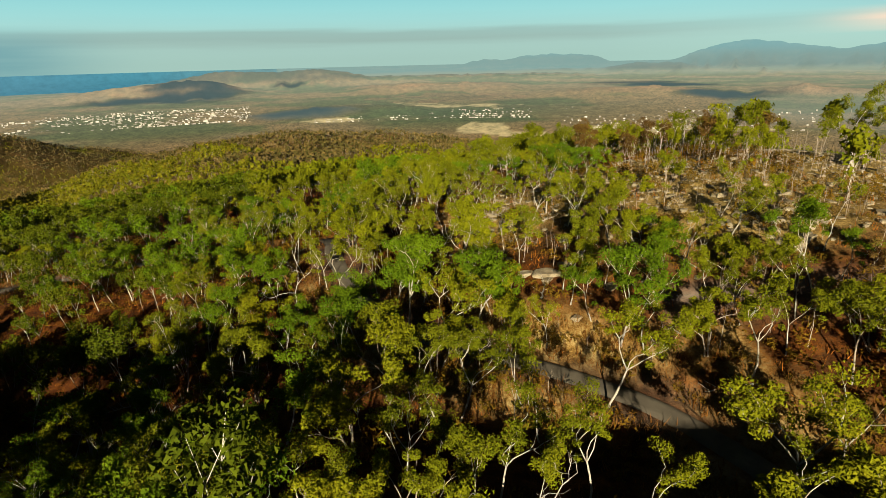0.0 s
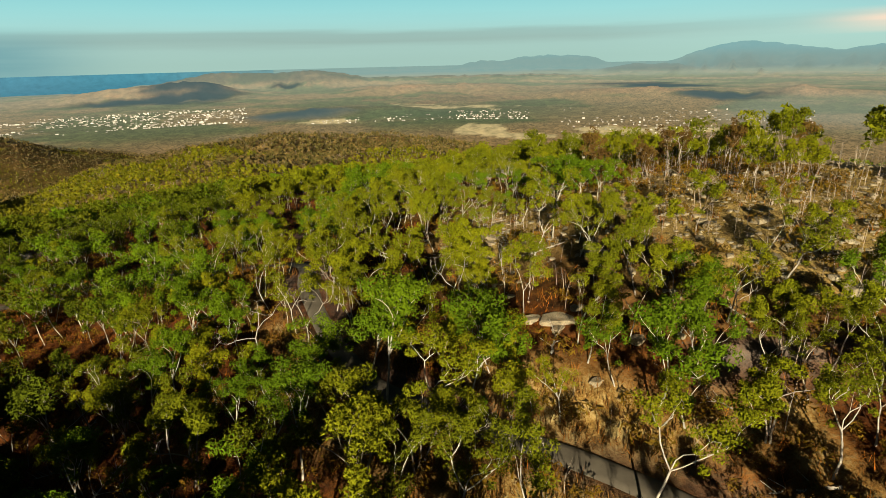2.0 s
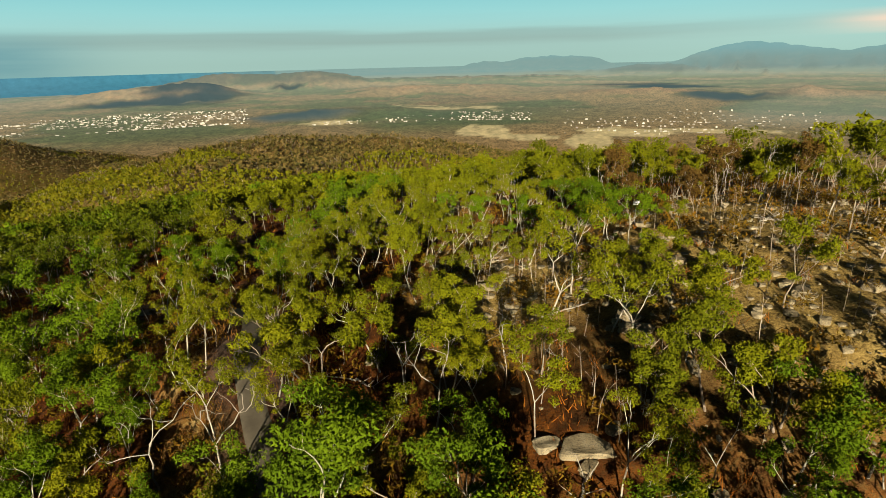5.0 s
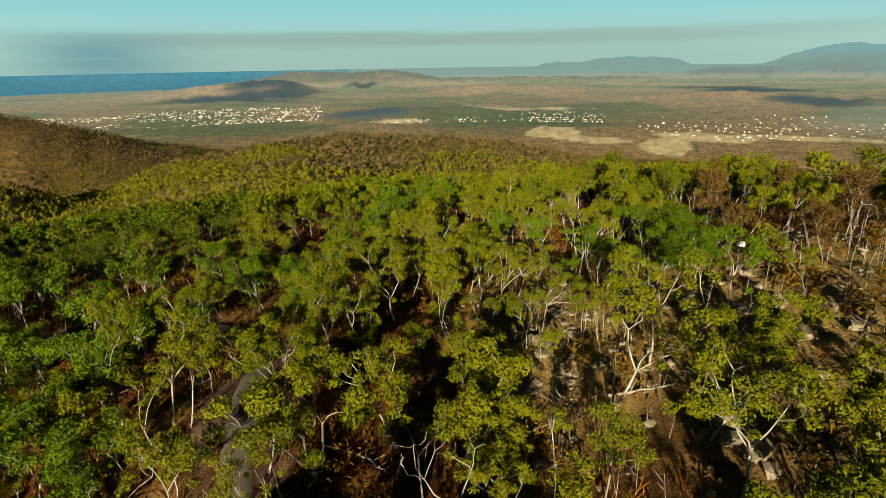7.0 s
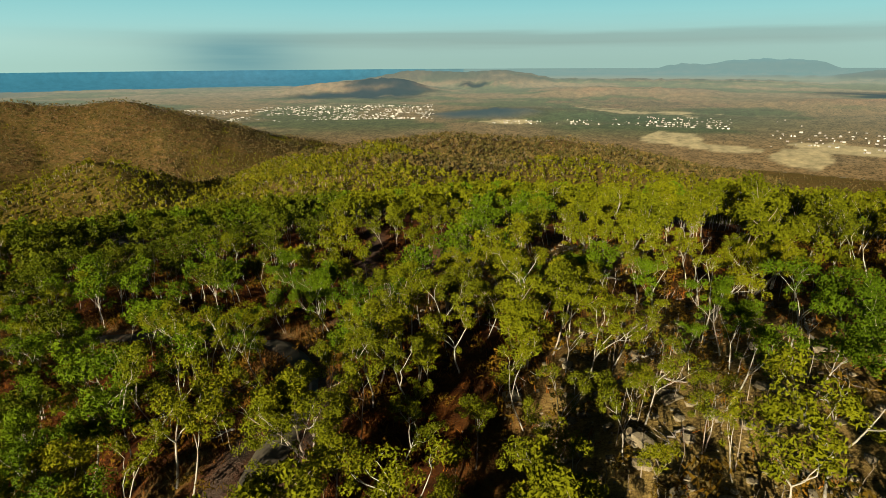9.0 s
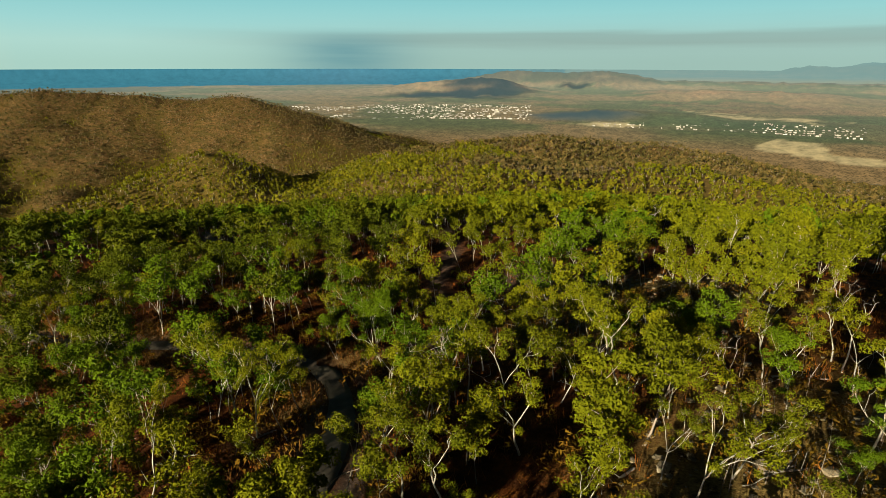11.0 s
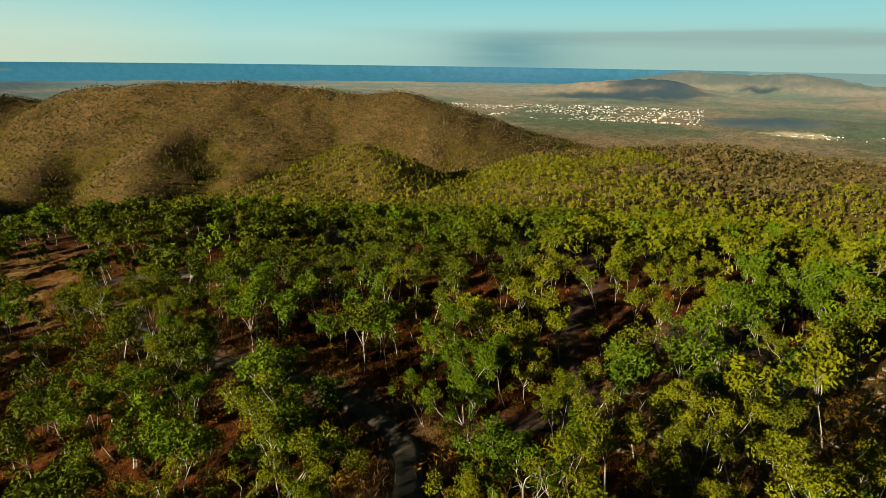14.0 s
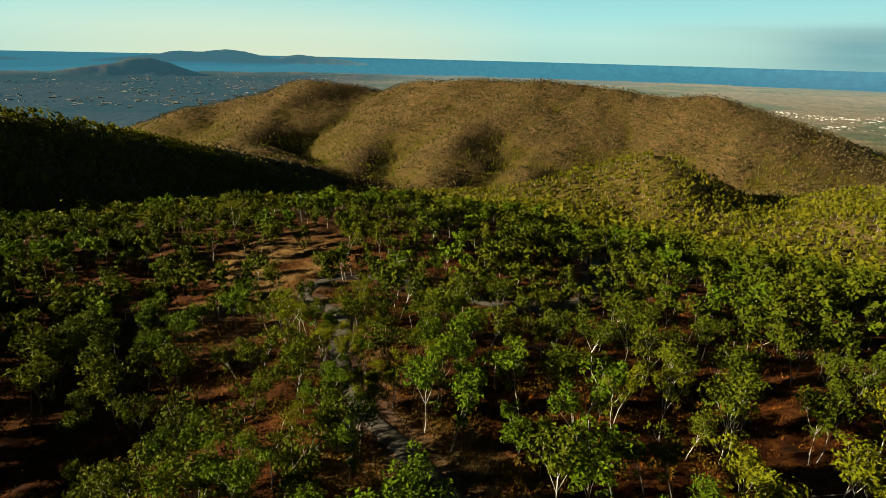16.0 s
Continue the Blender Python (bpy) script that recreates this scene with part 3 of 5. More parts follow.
real_z = inner * (1 - edge) + (PLAIN + hills + 14 * (fractal(real_x / 500, real_y / 500, 63, 4) - 0.5)) * edge
coast = 11300 + 900 * (fractal(az / 4, D * 0, 65, 3) - 0.5) + 3500 * step(24, 18, az)
sea = ((az > 16) & (az < 125) & (D > coast) & (hills < 12)) * 1.0
real_z = np.where(sea > 0, PLAIN, real_z)
d = drawn_in(D)
ox, oy = view_origin(az)
mixo = step(NEAR_END, 6000, D)
ox, oy = -20 * (1 - mixo) + ox * mixo, 70 * (1 - mixo) + oy * mixo
fx, fy = ox - d * np.sin(a), oy + d * np.cos(a)
fz = EYE + (real_z - EYE) * d / D
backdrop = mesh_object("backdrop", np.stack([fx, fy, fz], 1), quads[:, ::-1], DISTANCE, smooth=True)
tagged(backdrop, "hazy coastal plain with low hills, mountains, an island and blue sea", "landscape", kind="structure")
# land cover: dry scrub, green flats, pale quarry ground, dark woods, painted cloud shade; then the haze painted in
# front of it
fine_n = fractal(real_x / 170, real_y / 260, 75, 3)
lo, mid_n = fractal(real_x / 1500, real_y / 1500, 71, 4), fractal(real_x / 420, real_y / 420, 73, 4)


def blend(c, other, w):
    w = np.clip(w, 0, 1)[:, None]
    return c * (1 - w) + np.array(other) * w


c = np.tile(np.array([0.128, 0.090, 0.045]), (len(D), 1))
c = blend(c, (0.0462, 0.0581, 0.0210), step(0.44, 0.56, fractal(real_x / 900, real_y / 900, 79, 4)) * step(3000, 4000, D))
c = blend(c, (0.165, 0.094, 0.050), 0.9 * step(8, 60, hills) * (1 - step(9500, 11500, D)) * step(0.36, 0.5, mid_n))
c = blend(c, (0.0329, 0.0287, 0.0175), 0.75 * step(25, 110, hills) * step(9500, 11500, D))
c = blend(c, (0.1274, 0.0966, 0.0539), step(0.55, 0.70, mid_n) * 0.6)
green_flat = np.exp(-(((az + 2) / 14) ** 2) - ((D - 4600) / 900) ** 2)
c = blend(c, (0.0252, 0.0462, 0.0196), 0.95 * green_flat)


def patch(p_az, w_az, p_d, w_d, ragged=0.6):
    q = ((az - p_az) / w_az) ** 2 + ((D - p_d) / w_d) ** 2
    return 1 - step(0.75, 1.1, q + ragged * 3.5 * (mid_n - 0.5) + 3.2 * (fine_n - 0.5))


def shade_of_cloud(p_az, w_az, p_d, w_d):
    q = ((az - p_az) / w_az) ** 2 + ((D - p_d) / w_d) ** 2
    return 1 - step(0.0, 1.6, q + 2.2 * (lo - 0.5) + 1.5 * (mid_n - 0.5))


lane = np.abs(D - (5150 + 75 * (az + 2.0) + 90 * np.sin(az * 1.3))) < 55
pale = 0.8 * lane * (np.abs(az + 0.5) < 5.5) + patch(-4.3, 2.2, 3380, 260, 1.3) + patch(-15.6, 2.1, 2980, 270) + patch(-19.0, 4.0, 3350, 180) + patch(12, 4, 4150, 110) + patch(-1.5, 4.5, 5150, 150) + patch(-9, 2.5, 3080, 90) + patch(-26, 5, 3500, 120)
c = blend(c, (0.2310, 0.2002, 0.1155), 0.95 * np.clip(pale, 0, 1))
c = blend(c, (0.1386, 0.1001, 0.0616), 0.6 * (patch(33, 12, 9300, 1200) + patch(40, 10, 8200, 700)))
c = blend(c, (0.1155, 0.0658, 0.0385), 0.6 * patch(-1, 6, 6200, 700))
# cloud shadows, painted dark into the land colour and into the haze tint
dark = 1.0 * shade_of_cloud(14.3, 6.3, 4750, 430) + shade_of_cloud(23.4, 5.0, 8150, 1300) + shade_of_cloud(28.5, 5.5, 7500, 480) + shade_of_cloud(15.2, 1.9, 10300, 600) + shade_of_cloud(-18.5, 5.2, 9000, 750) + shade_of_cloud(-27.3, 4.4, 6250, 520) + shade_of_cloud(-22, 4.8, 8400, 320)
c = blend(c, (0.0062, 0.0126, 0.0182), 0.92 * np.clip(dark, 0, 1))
c = np.where(sea[:, None] > 0, np.array([[0.0133, 0.0539, 0.0889]]), c)
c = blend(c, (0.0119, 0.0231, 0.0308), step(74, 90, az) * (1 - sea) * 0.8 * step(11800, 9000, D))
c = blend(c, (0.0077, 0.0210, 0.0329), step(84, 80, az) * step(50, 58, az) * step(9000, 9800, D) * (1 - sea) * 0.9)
scrub = 0.75 * (1 - step(5000, 9000, D)) * (1 - np.clip(pale, 0, 1)) * (1 - sea)
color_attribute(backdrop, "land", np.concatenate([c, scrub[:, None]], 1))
# distance haze painted as emission: its share first, then its tint
haze_glow = 1 - np.exp(-np.maximum(D - 2400, 0) / 10500)
haze_glow = np.maximum(haze_glow, 0.84 * step(8500, 14000, D) + 0.11 * step(13500, 17000, D))
haze_glow = np.where(sea > 0, 0.55, np.maximum(haze_glow, 0.72 * np.clip(dark, 0, 1)))
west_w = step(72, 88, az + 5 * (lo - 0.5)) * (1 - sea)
haze_glow = haze_glow * (1 - west_w) + np.minimum(0.30 + 0.5 * step(9000, 20000, D), 0.62) * west_w
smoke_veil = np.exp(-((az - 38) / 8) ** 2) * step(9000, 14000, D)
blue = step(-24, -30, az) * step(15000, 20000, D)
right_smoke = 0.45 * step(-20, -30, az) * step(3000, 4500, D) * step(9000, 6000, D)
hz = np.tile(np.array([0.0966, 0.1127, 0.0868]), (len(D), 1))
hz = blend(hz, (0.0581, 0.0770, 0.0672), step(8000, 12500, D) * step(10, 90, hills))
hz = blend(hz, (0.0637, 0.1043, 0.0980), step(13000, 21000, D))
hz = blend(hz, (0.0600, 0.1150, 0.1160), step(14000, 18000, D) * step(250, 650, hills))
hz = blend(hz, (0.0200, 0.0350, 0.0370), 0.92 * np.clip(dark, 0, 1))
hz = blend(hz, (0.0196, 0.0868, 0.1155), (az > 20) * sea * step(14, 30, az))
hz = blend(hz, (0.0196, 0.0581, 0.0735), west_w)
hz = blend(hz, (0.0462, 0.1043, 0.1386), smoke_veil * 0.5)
color_attribute(backdrop, "haze_glow", np.concatenate([hz, np.clip(np.maximum(haze_glow, right_smoke), 0, 0.95)[:, None]], 1))


def drawn(az_, D_, z_):
    """Where a point of the far country stands in the drawn-in scene."""
    d_ = drawn_in(D_)
    qx, qy = view_origin(az_)
    m_ = step(NEAR_END, 6000, D_)
    qx, qy = -20 * (1 - m_) + qx * m_, 70 * (1 - m_) + qy * m_
    g_ = np.radians(az_)
    return np.stack([qx - d_ * np.sin(g_), qy + d_ * np.cos(g_), EYE + (z_ - EYE) * d_ / D_], -1), d_ / D_


def town(name, label, mat, seed, count, az0, az1, d0, d1, wide, streets=True):
    """Low flat-roofed sheds and houses in rows, as one mesh."""
    g_ = np.random.default_rng(seed)
    az_, D_ = az0 + (az1 - az0) * g_.random(count), d0 + (d1 - d0) * g_.random(count) ** 1.2
    if streets:
        D_ = np.round(D_ / 130) * 130 + g_.normal(size=count) * 12
    keep = fractal(az_ / 2.3 + seed, D_ / 420, 77, 3) > 0.46
    az_, D_ = az_[keep], D_[keep]
    p_, k_ = drawn(az_, D_, np.full(len(az_), PLAIN - 3.0))
    w_ = wide * (0.4 + 1.1 * g_.random(len(az_)) ** 2)[:, None] * k_[:, None]
    a_ = np.radians(az_ + g_.normal(size=len(az_)) * 12)
    ux, uy = np.stack([np.cos(a_), np.sin(a_)], 1), np.stack([-np.sin(a_), np.cos(a_)], 1)
    h_ = (4 + 4 * g_.random(len(az_))) * k_
    vs = []
    for sx_, sy_, sz_ in ((-1, -1, 0), (1, -1, 0), (1, 1, 0), (-1, 1, 0), (-1, -1, 1), (1, -1, 1), (1, 1, 1), (-1, 1, 1), (-1, 0, 1.35), (1, 0, 1.35)):
        v_ = np.concatenate([p_[:, :2] + ux * w_ * 0.8 * sx_ + uy * w_ * 0.45 * sy_, (p_[:, 2] + h_ * sz_)[:, None]], 1)
        vs.append(v_)
    verts = np.stack(vs, 1).reshape(-1, 3)
    f_ = np.array([(0, 1, 5, 4), (1, 2, 6, 5), (2, 3, 7, 6), (3, 0, 4, 7), (4, 5, 9, 8), (6, 7, 8, 9)])
    faces = (f_[None] + (np.arange(len(az_)) * 10)[:, None, None]).reshape(-1, 4)
    return tagged(mesh_object(name, verts, faces, mat), label, "buildings", kind="stuff")


town("factory_district", "white sheds of a far industrial district on the plain", ROOFS, 301, 1000, 19, 43, 4350, 5900, 10)
town("suburb_houses", "pale roofs of a leafy suburb on the plain", ROOFS, 302, 420, -9, 13, 4000, 4700, 7)
town("works_buildings", "scattered pale works buildings beyond the hill", ROOFS, 303, 260, -34, -12, 3300, 4800, 8)
town("city_houses", "far city of pale roofs in the evening shade", ROOFS, 304, 900, 84, 114, 4600, 9500, 19)


# ---------------------------------------------------------------- trees


def unit(v):
    return v / np.maximum(np.linalg.norm(v, axis=-1, keepdims=True), 1e-9)


class Wood:
    """Tapered limbs gathered into one mesh."""

    def __init__(self):
        self.v, self.f = [], []

    def limb(self, pts, radii, sides=5):
        pts = np.asarray(pts, float)
        d = unit(np.gradient(pts, axis=0))
        ref = np.array([0.31, 0.95, 0.05])
        s = unit(np.cross(d, ref))
        u = np.cross(s, d)
        start = len(self.v)
        ang = np.arange(sides) * 2 * math.pi / sides
        for p, a_, b_, r_ in zip(pts, s, u, radii):
            for g in ang:
                self.v.append(p + r_ * (math.cos(g) * a_ + math.sin(g) * b_))
        for i in range(len(pts) - 1):
            for j in range(sides):
                k = (j + 1) % sides
                q = start + i * sides
                self.f.append((q + j, q + k, q + k + sides, q + j + sides))


def leaves(rng, centres, radius, count, length, width, flat=0.75, droop=0.5, loose=0.6):
    """Tufts of narrow hanging leaves: triangles, count of them round each centre, turned outwards as the twigs hold them."""
    c = np.repeat(np.asarray(centres, float), count, axis=0)
    rad = np.repeat(np.asarray(radius, float), count)
    n = len(c)
    out = unit(rng.normal(size=(n, 3)) + np.array([0, 0, 0.25]))
    o = out * (0.35 + 0.65 * rng.random((n, 1)) ** 0.6) * rad[:, None]
    o[:, 2] *= flat
    face = unit(out + rng.normal(size=(n, 3)) * loose)
    way = rng.normal(size=(n, 3))
    way[:, 2] -= droop
    way = unit(way - face * np.sum(way * face, 1, keepdims=True))
    side = np.cross(face, way)
    ln = length * (0.6 + 0.8 * rng.random((n, 1)))
    p = c + o - way * ln * 0.4
    v = np.stack([p - side * width * 0.5, p + side * width * 0.5, p + way * ln], 1).reshape(-1, 3)
    return v, np.arange(3 * n).reshape(-1, 3)


def gum_skeleton(seed, height, forks=3, spread=0.55, bare=0.34, lean=0.10, wander=0.10, levels=3, stems=1, thick=0.0082, cheap=False):
    """Trunk and limbs of an open-crowned gum tree; returns the wood and the twig ends with the size of their clump."""
    rng = np.random.default_rng(seed)
    wood, tips = Wood(), []

    def grow(p, way, length, r, level):
        n = (2 if level < 2 else 1) if cheap else 4 if level == 0 else 3
        pts, rr = [p], [r * (1.3 if level == 0 else 1.0)]
        for i in range(n):
            way = unit(way + rng.normal(size=3) * wander * (1.0 + 0.8 * level) + np.array([0, 0, 0.06 * level]))
            p = p + way * length / n
            pts.append(p)
            rr.append(r * (1 - 0.38 * (i + 1) / n))
        wood.limb(pts, rr, 3 if cheap else 6 if level == 0 else 4 if level < 3 else 3)
        if level >= levels:
            tips.append((p, 1.0))
            if rng.random() < 0.7:
                tips.append((pts[-2] * 0.4 + p * 0.6 + rng.normal(size=3) * 0.3 - np.array([0, 0, 0.25]), 0.85))
            return
        if level >= 1 and levels > 1:
            tips.append((p + rng.normal(size=3) * 0.3, 0.8))
            if rng.random() < 0.5:
                tips.append((pts[-2] + rng.normal(size=3) * 0.5 - np.array([0, 0, 0.4]), 0.7))
        kids = forks if level == 0 else 2 + (rng.random() < 0.3)
        turn = rng.random() * 6.28
        for k in range(kids):
            g = turn + 6.28 * k / kids + rng.normal() * 0.35
            tilt = spread * (0.6 + 0.7 * rng.random()) * (1.0 if level else 0.85)
            flat_way = np.array([math.cos(g), math.sin(g), 0])
            w = unit(way * math.cos(tilt) + flat_way * math.sin(tilt) + np.array([0, 0, 0.12]))
            grow(p, w, length * (0.66 if level == 0 else 0.64) * (0.8 + 0.4 * rng.random()), r * 0.60 * (0.8 + 0.3 * rng.random()), level + 1)

    for s in range(stems):
        w0 = unit(np.array([rng.normal() * lean, rng.normal() * lean, 1.0]) + (0 if stems == 1 else 1) * np.array([math.cos(s * 2.4), math.sin(s * 2.4), 0]) * 0.28)
        grow(np.array([0.12 * math.cos(s * 2.4) * (stems > 1), 0.12 * math.sin(s * 2.4) * (stems > 1), -0.35]), w0, height * bare, height * thick / math.sqrt(stems), 0)
    v = np.array(wood.v)
    top = max(max(t[0][2] for t in tips), 1.0) + 0.5
    k = height / top
    wood.v = list(v * np.array([k, k, k]))
    tips = [(t * k, q) for t, q in tips]
    return rng, wood, tips


def tree_thing(name, seed, height, leaf, bark, label, group, clump=0.68, count=73, length=0.22, width=0.118, leafy=1.0, **kw):
    rng, wood, tips = gum_skeleton(seed, height, **kw)
    root = new(name)
    root.empty_display_size = 0.5
    mesh_object("trunk", wood.v, wood.f, bark, root, smooth=True)
    keep = [t for t in tips if rng.random() < leafy]
    if keep:
        sizes = np.array([clump * q * (0.75 + 0.5 * rng.random()) for _, q in keep])
        v, f = leaves(rng, [t for t, _ in keep], sizes, count, length, width)
        mesh_object("crown", v, f, leaf, root)
    return tagged(root, label, "tree", group)


def place(x, y, scale=1.0, turn=None, sink=0.1, squash=1.0):
    z = float(ground_height(np.array([x]), np.array([y]))[0])
    turn = random.random() * 6.28 if turn is None else turn
    return Matrix.Translation((x, y, z - sink)) @ Matrix.Rotation(turn, 4, "Z") @ Matrix.Diagonal((scale, scale, scale * squash, 1))


def joined(name, protos, xs, ys, zs, scales, pick, turns):
    """Many plants as one mesh: each prototype (verts, tris) laid at its places, and a tone of its own for each."""
    vs, fs, tones, off = [], [], [], 0
    for k, (pv, pf) in enumerate(protos):
        idx = np.nonzero(pick == k)[0]
        if len(idx) == 0:
            continue
        c, s, sc = np.cos(turns[idx])[:, None], np.sin(turns[idx])[:, None], scales[idx][:, None]
        x = (pv[None, :, 0] * c - pv[None, :, 1] * s) * sc + xs[idx][:, None]
        y = (pv[None, :, 0] * s + pv[None, :, 1] * c) * sc + ys[idx][:, None]
        z = pv[None, :, 2] * sc + zs[idx][:, None]
        vs.append(np.stack([x, y, z], -1).reshape(-1, 3))
        fs.append((pf[None] + (np.arange(len(idx)) * len(pv))[:, None, None]).reshape(-1, pf.shape[1]) + off)
        off += len(vs[-1])
        tones.append(np.repeat((xs[idx] * 7.13 + ys[idx] * 3.71) % 1.0, len(pv)))
    return np.concatenate(vs), np.concatenate(fs), np.concatenate(tones)


def jittered(x0, x1, y0, y1, gap, seed):
    rng = np.random.default_rng(seed)
    gx_, gy_ = np.meshgrid(np.arange(x0, x1, gap), np.arange(y0, y1, gap))
    n = gx_.size
    return rng, gx_.ravel() + (rng.random(n) - 0.5) * gap * 0.95, gy_.ravel() + (rng.random(n) - 0.5) * gap * 0.95


def tree_density(x, y):
    rd_, td_ = road_distance(x, y)
    d_ = 0.55 + 0.9 * (fractal(x / 24, y / 24, 81, 3) - 0.35)
    d_ = d_ * (1 - 0.95 * np.exp(-(((x - 47) / 22) ** 2 + ((y - 86) / 27) ** 2) ** 2))
    d_ = d_ * (1 - 0.65 * np.exp(-(((x + 165) / 40) ** 2 + ((y - 105) / 24) ** 2)))
    d_ = d_ * (1 - 0.5 * np.exp(-(((x + 27) / 10) ** 2 + ((y - 180) / 8) ** 2)))
    d_ = d_ * (1 - 0.97 * np.exp(-(((x - 19) / 16) ** 2 + ((y - 36) / 11) ** 2) ** 2)) * (1 - 0.5 * np.exp(-(((x - 12) / 5) ** 2 + ((y - 62) / 6) ** 2))) * (1 - 0.25 * np.exp(-(((x - 24) / 14) ** 2 + ((y - 56) / 6) ** 2)))
    d_ = d_ * (1 - 0.93 * np.exp(-(((x - 84) / 36) ** 2 + ((y - 118) / 36) ** 2) ** 2))
    return np.where((rd_ < 2.5) | (td_ < 1.5), 0, d_)


NEAR_BOX = (-48, 50, 24, 142)
# prototypes
OLIVE_LABEL = "olive-green gum tree with pale grey forked trunk"
PROTO = [
    tree_thing("gum_tree", 11, 10.5, OLIVE, BARK, OLIVE_LABEL, "gum trees on the hillside", forks=3, spread=0.40),
    tree_thing("gum_tree", 12, 9.0, OLIVE, BARK, OLIVE_LABEL, "gum trees on the hillside", forks=2, spread=0.45, bare=0.36),
    tree_thing("gum_tree", 13, 8.0, OLIVE, BARK_GREY, "olive-green gum tree with dark grey trunk", "gum trees on the hillside", forks=3, spread=0.46, bare=0.32),
    tree_thing("gum_tree", 14, 11.5, OLIVE, BARK, "tall slender olive gum with a white trunk", "gum trees on the hillside", forks=2, spread=0.34, bare=0.44),
    tree_thing("gum_tree", 15, 7.0, OLIVE, BARK_GREY, "small bushy olive gum with several stems", "gum trees on the hillside", forks=2, spread=0.5, bare=0.3, stems=3, levels=2, count=160, thick=0.015),
    tree_thing("gum_tree", 16, 9.5, OLIVE, BARK, "leaning olive gum with pale bent limbs", "gum trees on the hillside", forks=3, spread=0.52, bare=0.32, lean=0.28, wander=0.16),
]
PROTO_BRIGHT = [
    tree_thing("gum_tree", 21, 9.0, BRIGHT, BARK, "fresh green gum tree with rounded leafy crown", "gum trees on the hillside", forks=3, spread=0.42, bare=0.36, count=104, clump=0.72),
    tree_thing("gum_tree", 22, 8.0, BRIGHT, BARK, "fresh green gum tree with rounded leafy crown", "gum trees on the hillside", forks=3, spread=0.46, bare=0.32, count=104, clump=0.72),
]
PROTO_SCORCH = [tree_thing("scorched_tree", 31, 7.0, SCORCH, BARK_GREY, "thin fire-scorched gum with sparse rust-brown leaves", "scorched trees on the stony slope", forks=3, spread=0.36, bare=0.40, leafy=0.62, count=60, clump=0.55),
                tree_thing("scorched_tree", 32, 8.0, OLIVE, BARK_GREY, "thin sparse gum with few olive leaves", "scorched trees on the stony slope", forks=3, spread=0.36, bare=0.40, leafy=0.7, count=60, clump=0.58)]
PROTO_DEAD = [tree_thing("dead_tree", 41, 7.0, OLIVE, BARK_DEAD, "dead leafless tree with bleached grey branches", "dead trees among the gums", forks=3, spread=0.6, leafy=0.0, wander=0.2, bare=0.34, thick=0.0065),
              tree_thing("dead_tree", 42, 8.5, OLIVE, BARK_DEAD, "dead leafless tree with bleached grey branches", "dead trees among the gums", forks=2, spread=0.55, leafy=0.05, wander=0.2, bare=0.4)]
USED = set()


def plant(proto, x, y, height=None, turn=None):
    """A tree of this kind at x, y; the first one planted is the prototype itself."""
    tall = max(v.co.z for v in proto.children[-1].data.vertices)
    s = 1.0 if height is None else height / tall
    if proto.name not in USED:
        USED.add(proto.name)
        proto.matrix_basis = place(x, y, s, turn)
        return proto
    return copy_thing(proto, place(x, y, s / proto.scale[0], turn))


# trees that stand out, each at its own place: x, y, height, kind (o olive, b bright, s scorched, d dead), form
SUMMIT_STAND = [
    (68.5, 91, 14, "o", 3), (74, 91.5, 15, "o", 0), (63.5, 87, 12, "o", 1), (53, 97, 11.5, "s", 1), (47.5, 103, 8.5, "s", 0), (57.5, 100.5, 9, "s", 0), (80, 97, 12, "o", 5),
    (27.4, 33.6, 12.5, "o", 5), (31.5, 36.5, 10.5, "o", 0), (36.5, 43.5, 9.5, "o", 2), (33.5, 48.5, 8, "o", 1), (28.5, 62.5, 8, "o", 0), (34.5, 64.5, 8.5, "o", 5), (39, 58.5, 8, "o", 2), (31, 57.5, 7, "o", 4), (24, 62.5, 8, "b", 1), (40.5, 66, 7.5, "s", 1), (36.5, 71, 8, "o", 3), (44, 61, 8, "o", 1), (34.4, 55.7, 8.5, "s", 1), (33, 57.3, 7.2, "s", 1), (63, 113.8, 9, "s", 1), (79.5, 109.2, 9, "s", 1), (26.5, 121.6, 9.9, "o", 3),
    (31.4, 112.3, 7.7, "s", 1), (40.3, 108.6, 8.1, "s", 0), (46.8, 108.3, 8.1, "d", 1), (25.3, 66.5, 6.8, "o", 4), (31.7, 77.7, 8.4, "s", 1), (44.3, 84.4, 9, "s", 1),
    (50.4, 85.7, 9, "s", 1), (29, 61.6, 5.7, "d", 1), (46.4, 120, 7.7, "s", 0), (56.1, 118.1, 8, "s", 1), (42.1, 126.6, 6.8, "b", 0), (27.5, 127.1, 8.8, "o", 0),
    (36.7, 125.7, 6, "d", 0), (45, 116.7, 7.8, "d", 0), (49.3, 132.8, 7.8, "d", 1),
]
ROAD_STAND = [
    (8.3, 42.9, 11, "o", 3), (7.5, 47.5, 10.2, "o", 3), (10, 32.3, 8.2, "o", 5), (-33, 72.3, 10.1, "b", 0), (-7.8, 65.7, 11.3, "b", 1), (19.4, 55.3, 11.8, "b", 0),
    (4, 68.5, 6.3, "b", 1), (-11, 61.5, 8.3, "b", 0), (-4.1, 34.9, 7.5, "o", 5), (-5.3, 60.1, 13, "b", 0), (-35.4, 70.6, 9.5, "b", 0), (21.2, 57.4, 8.6, "b", 0),
    (9.7, 70, 8.5, "o", 1), (2.8, 59.2, 10.7, "b", 1), (22, 69.2, 8.6, "o", 2),
]
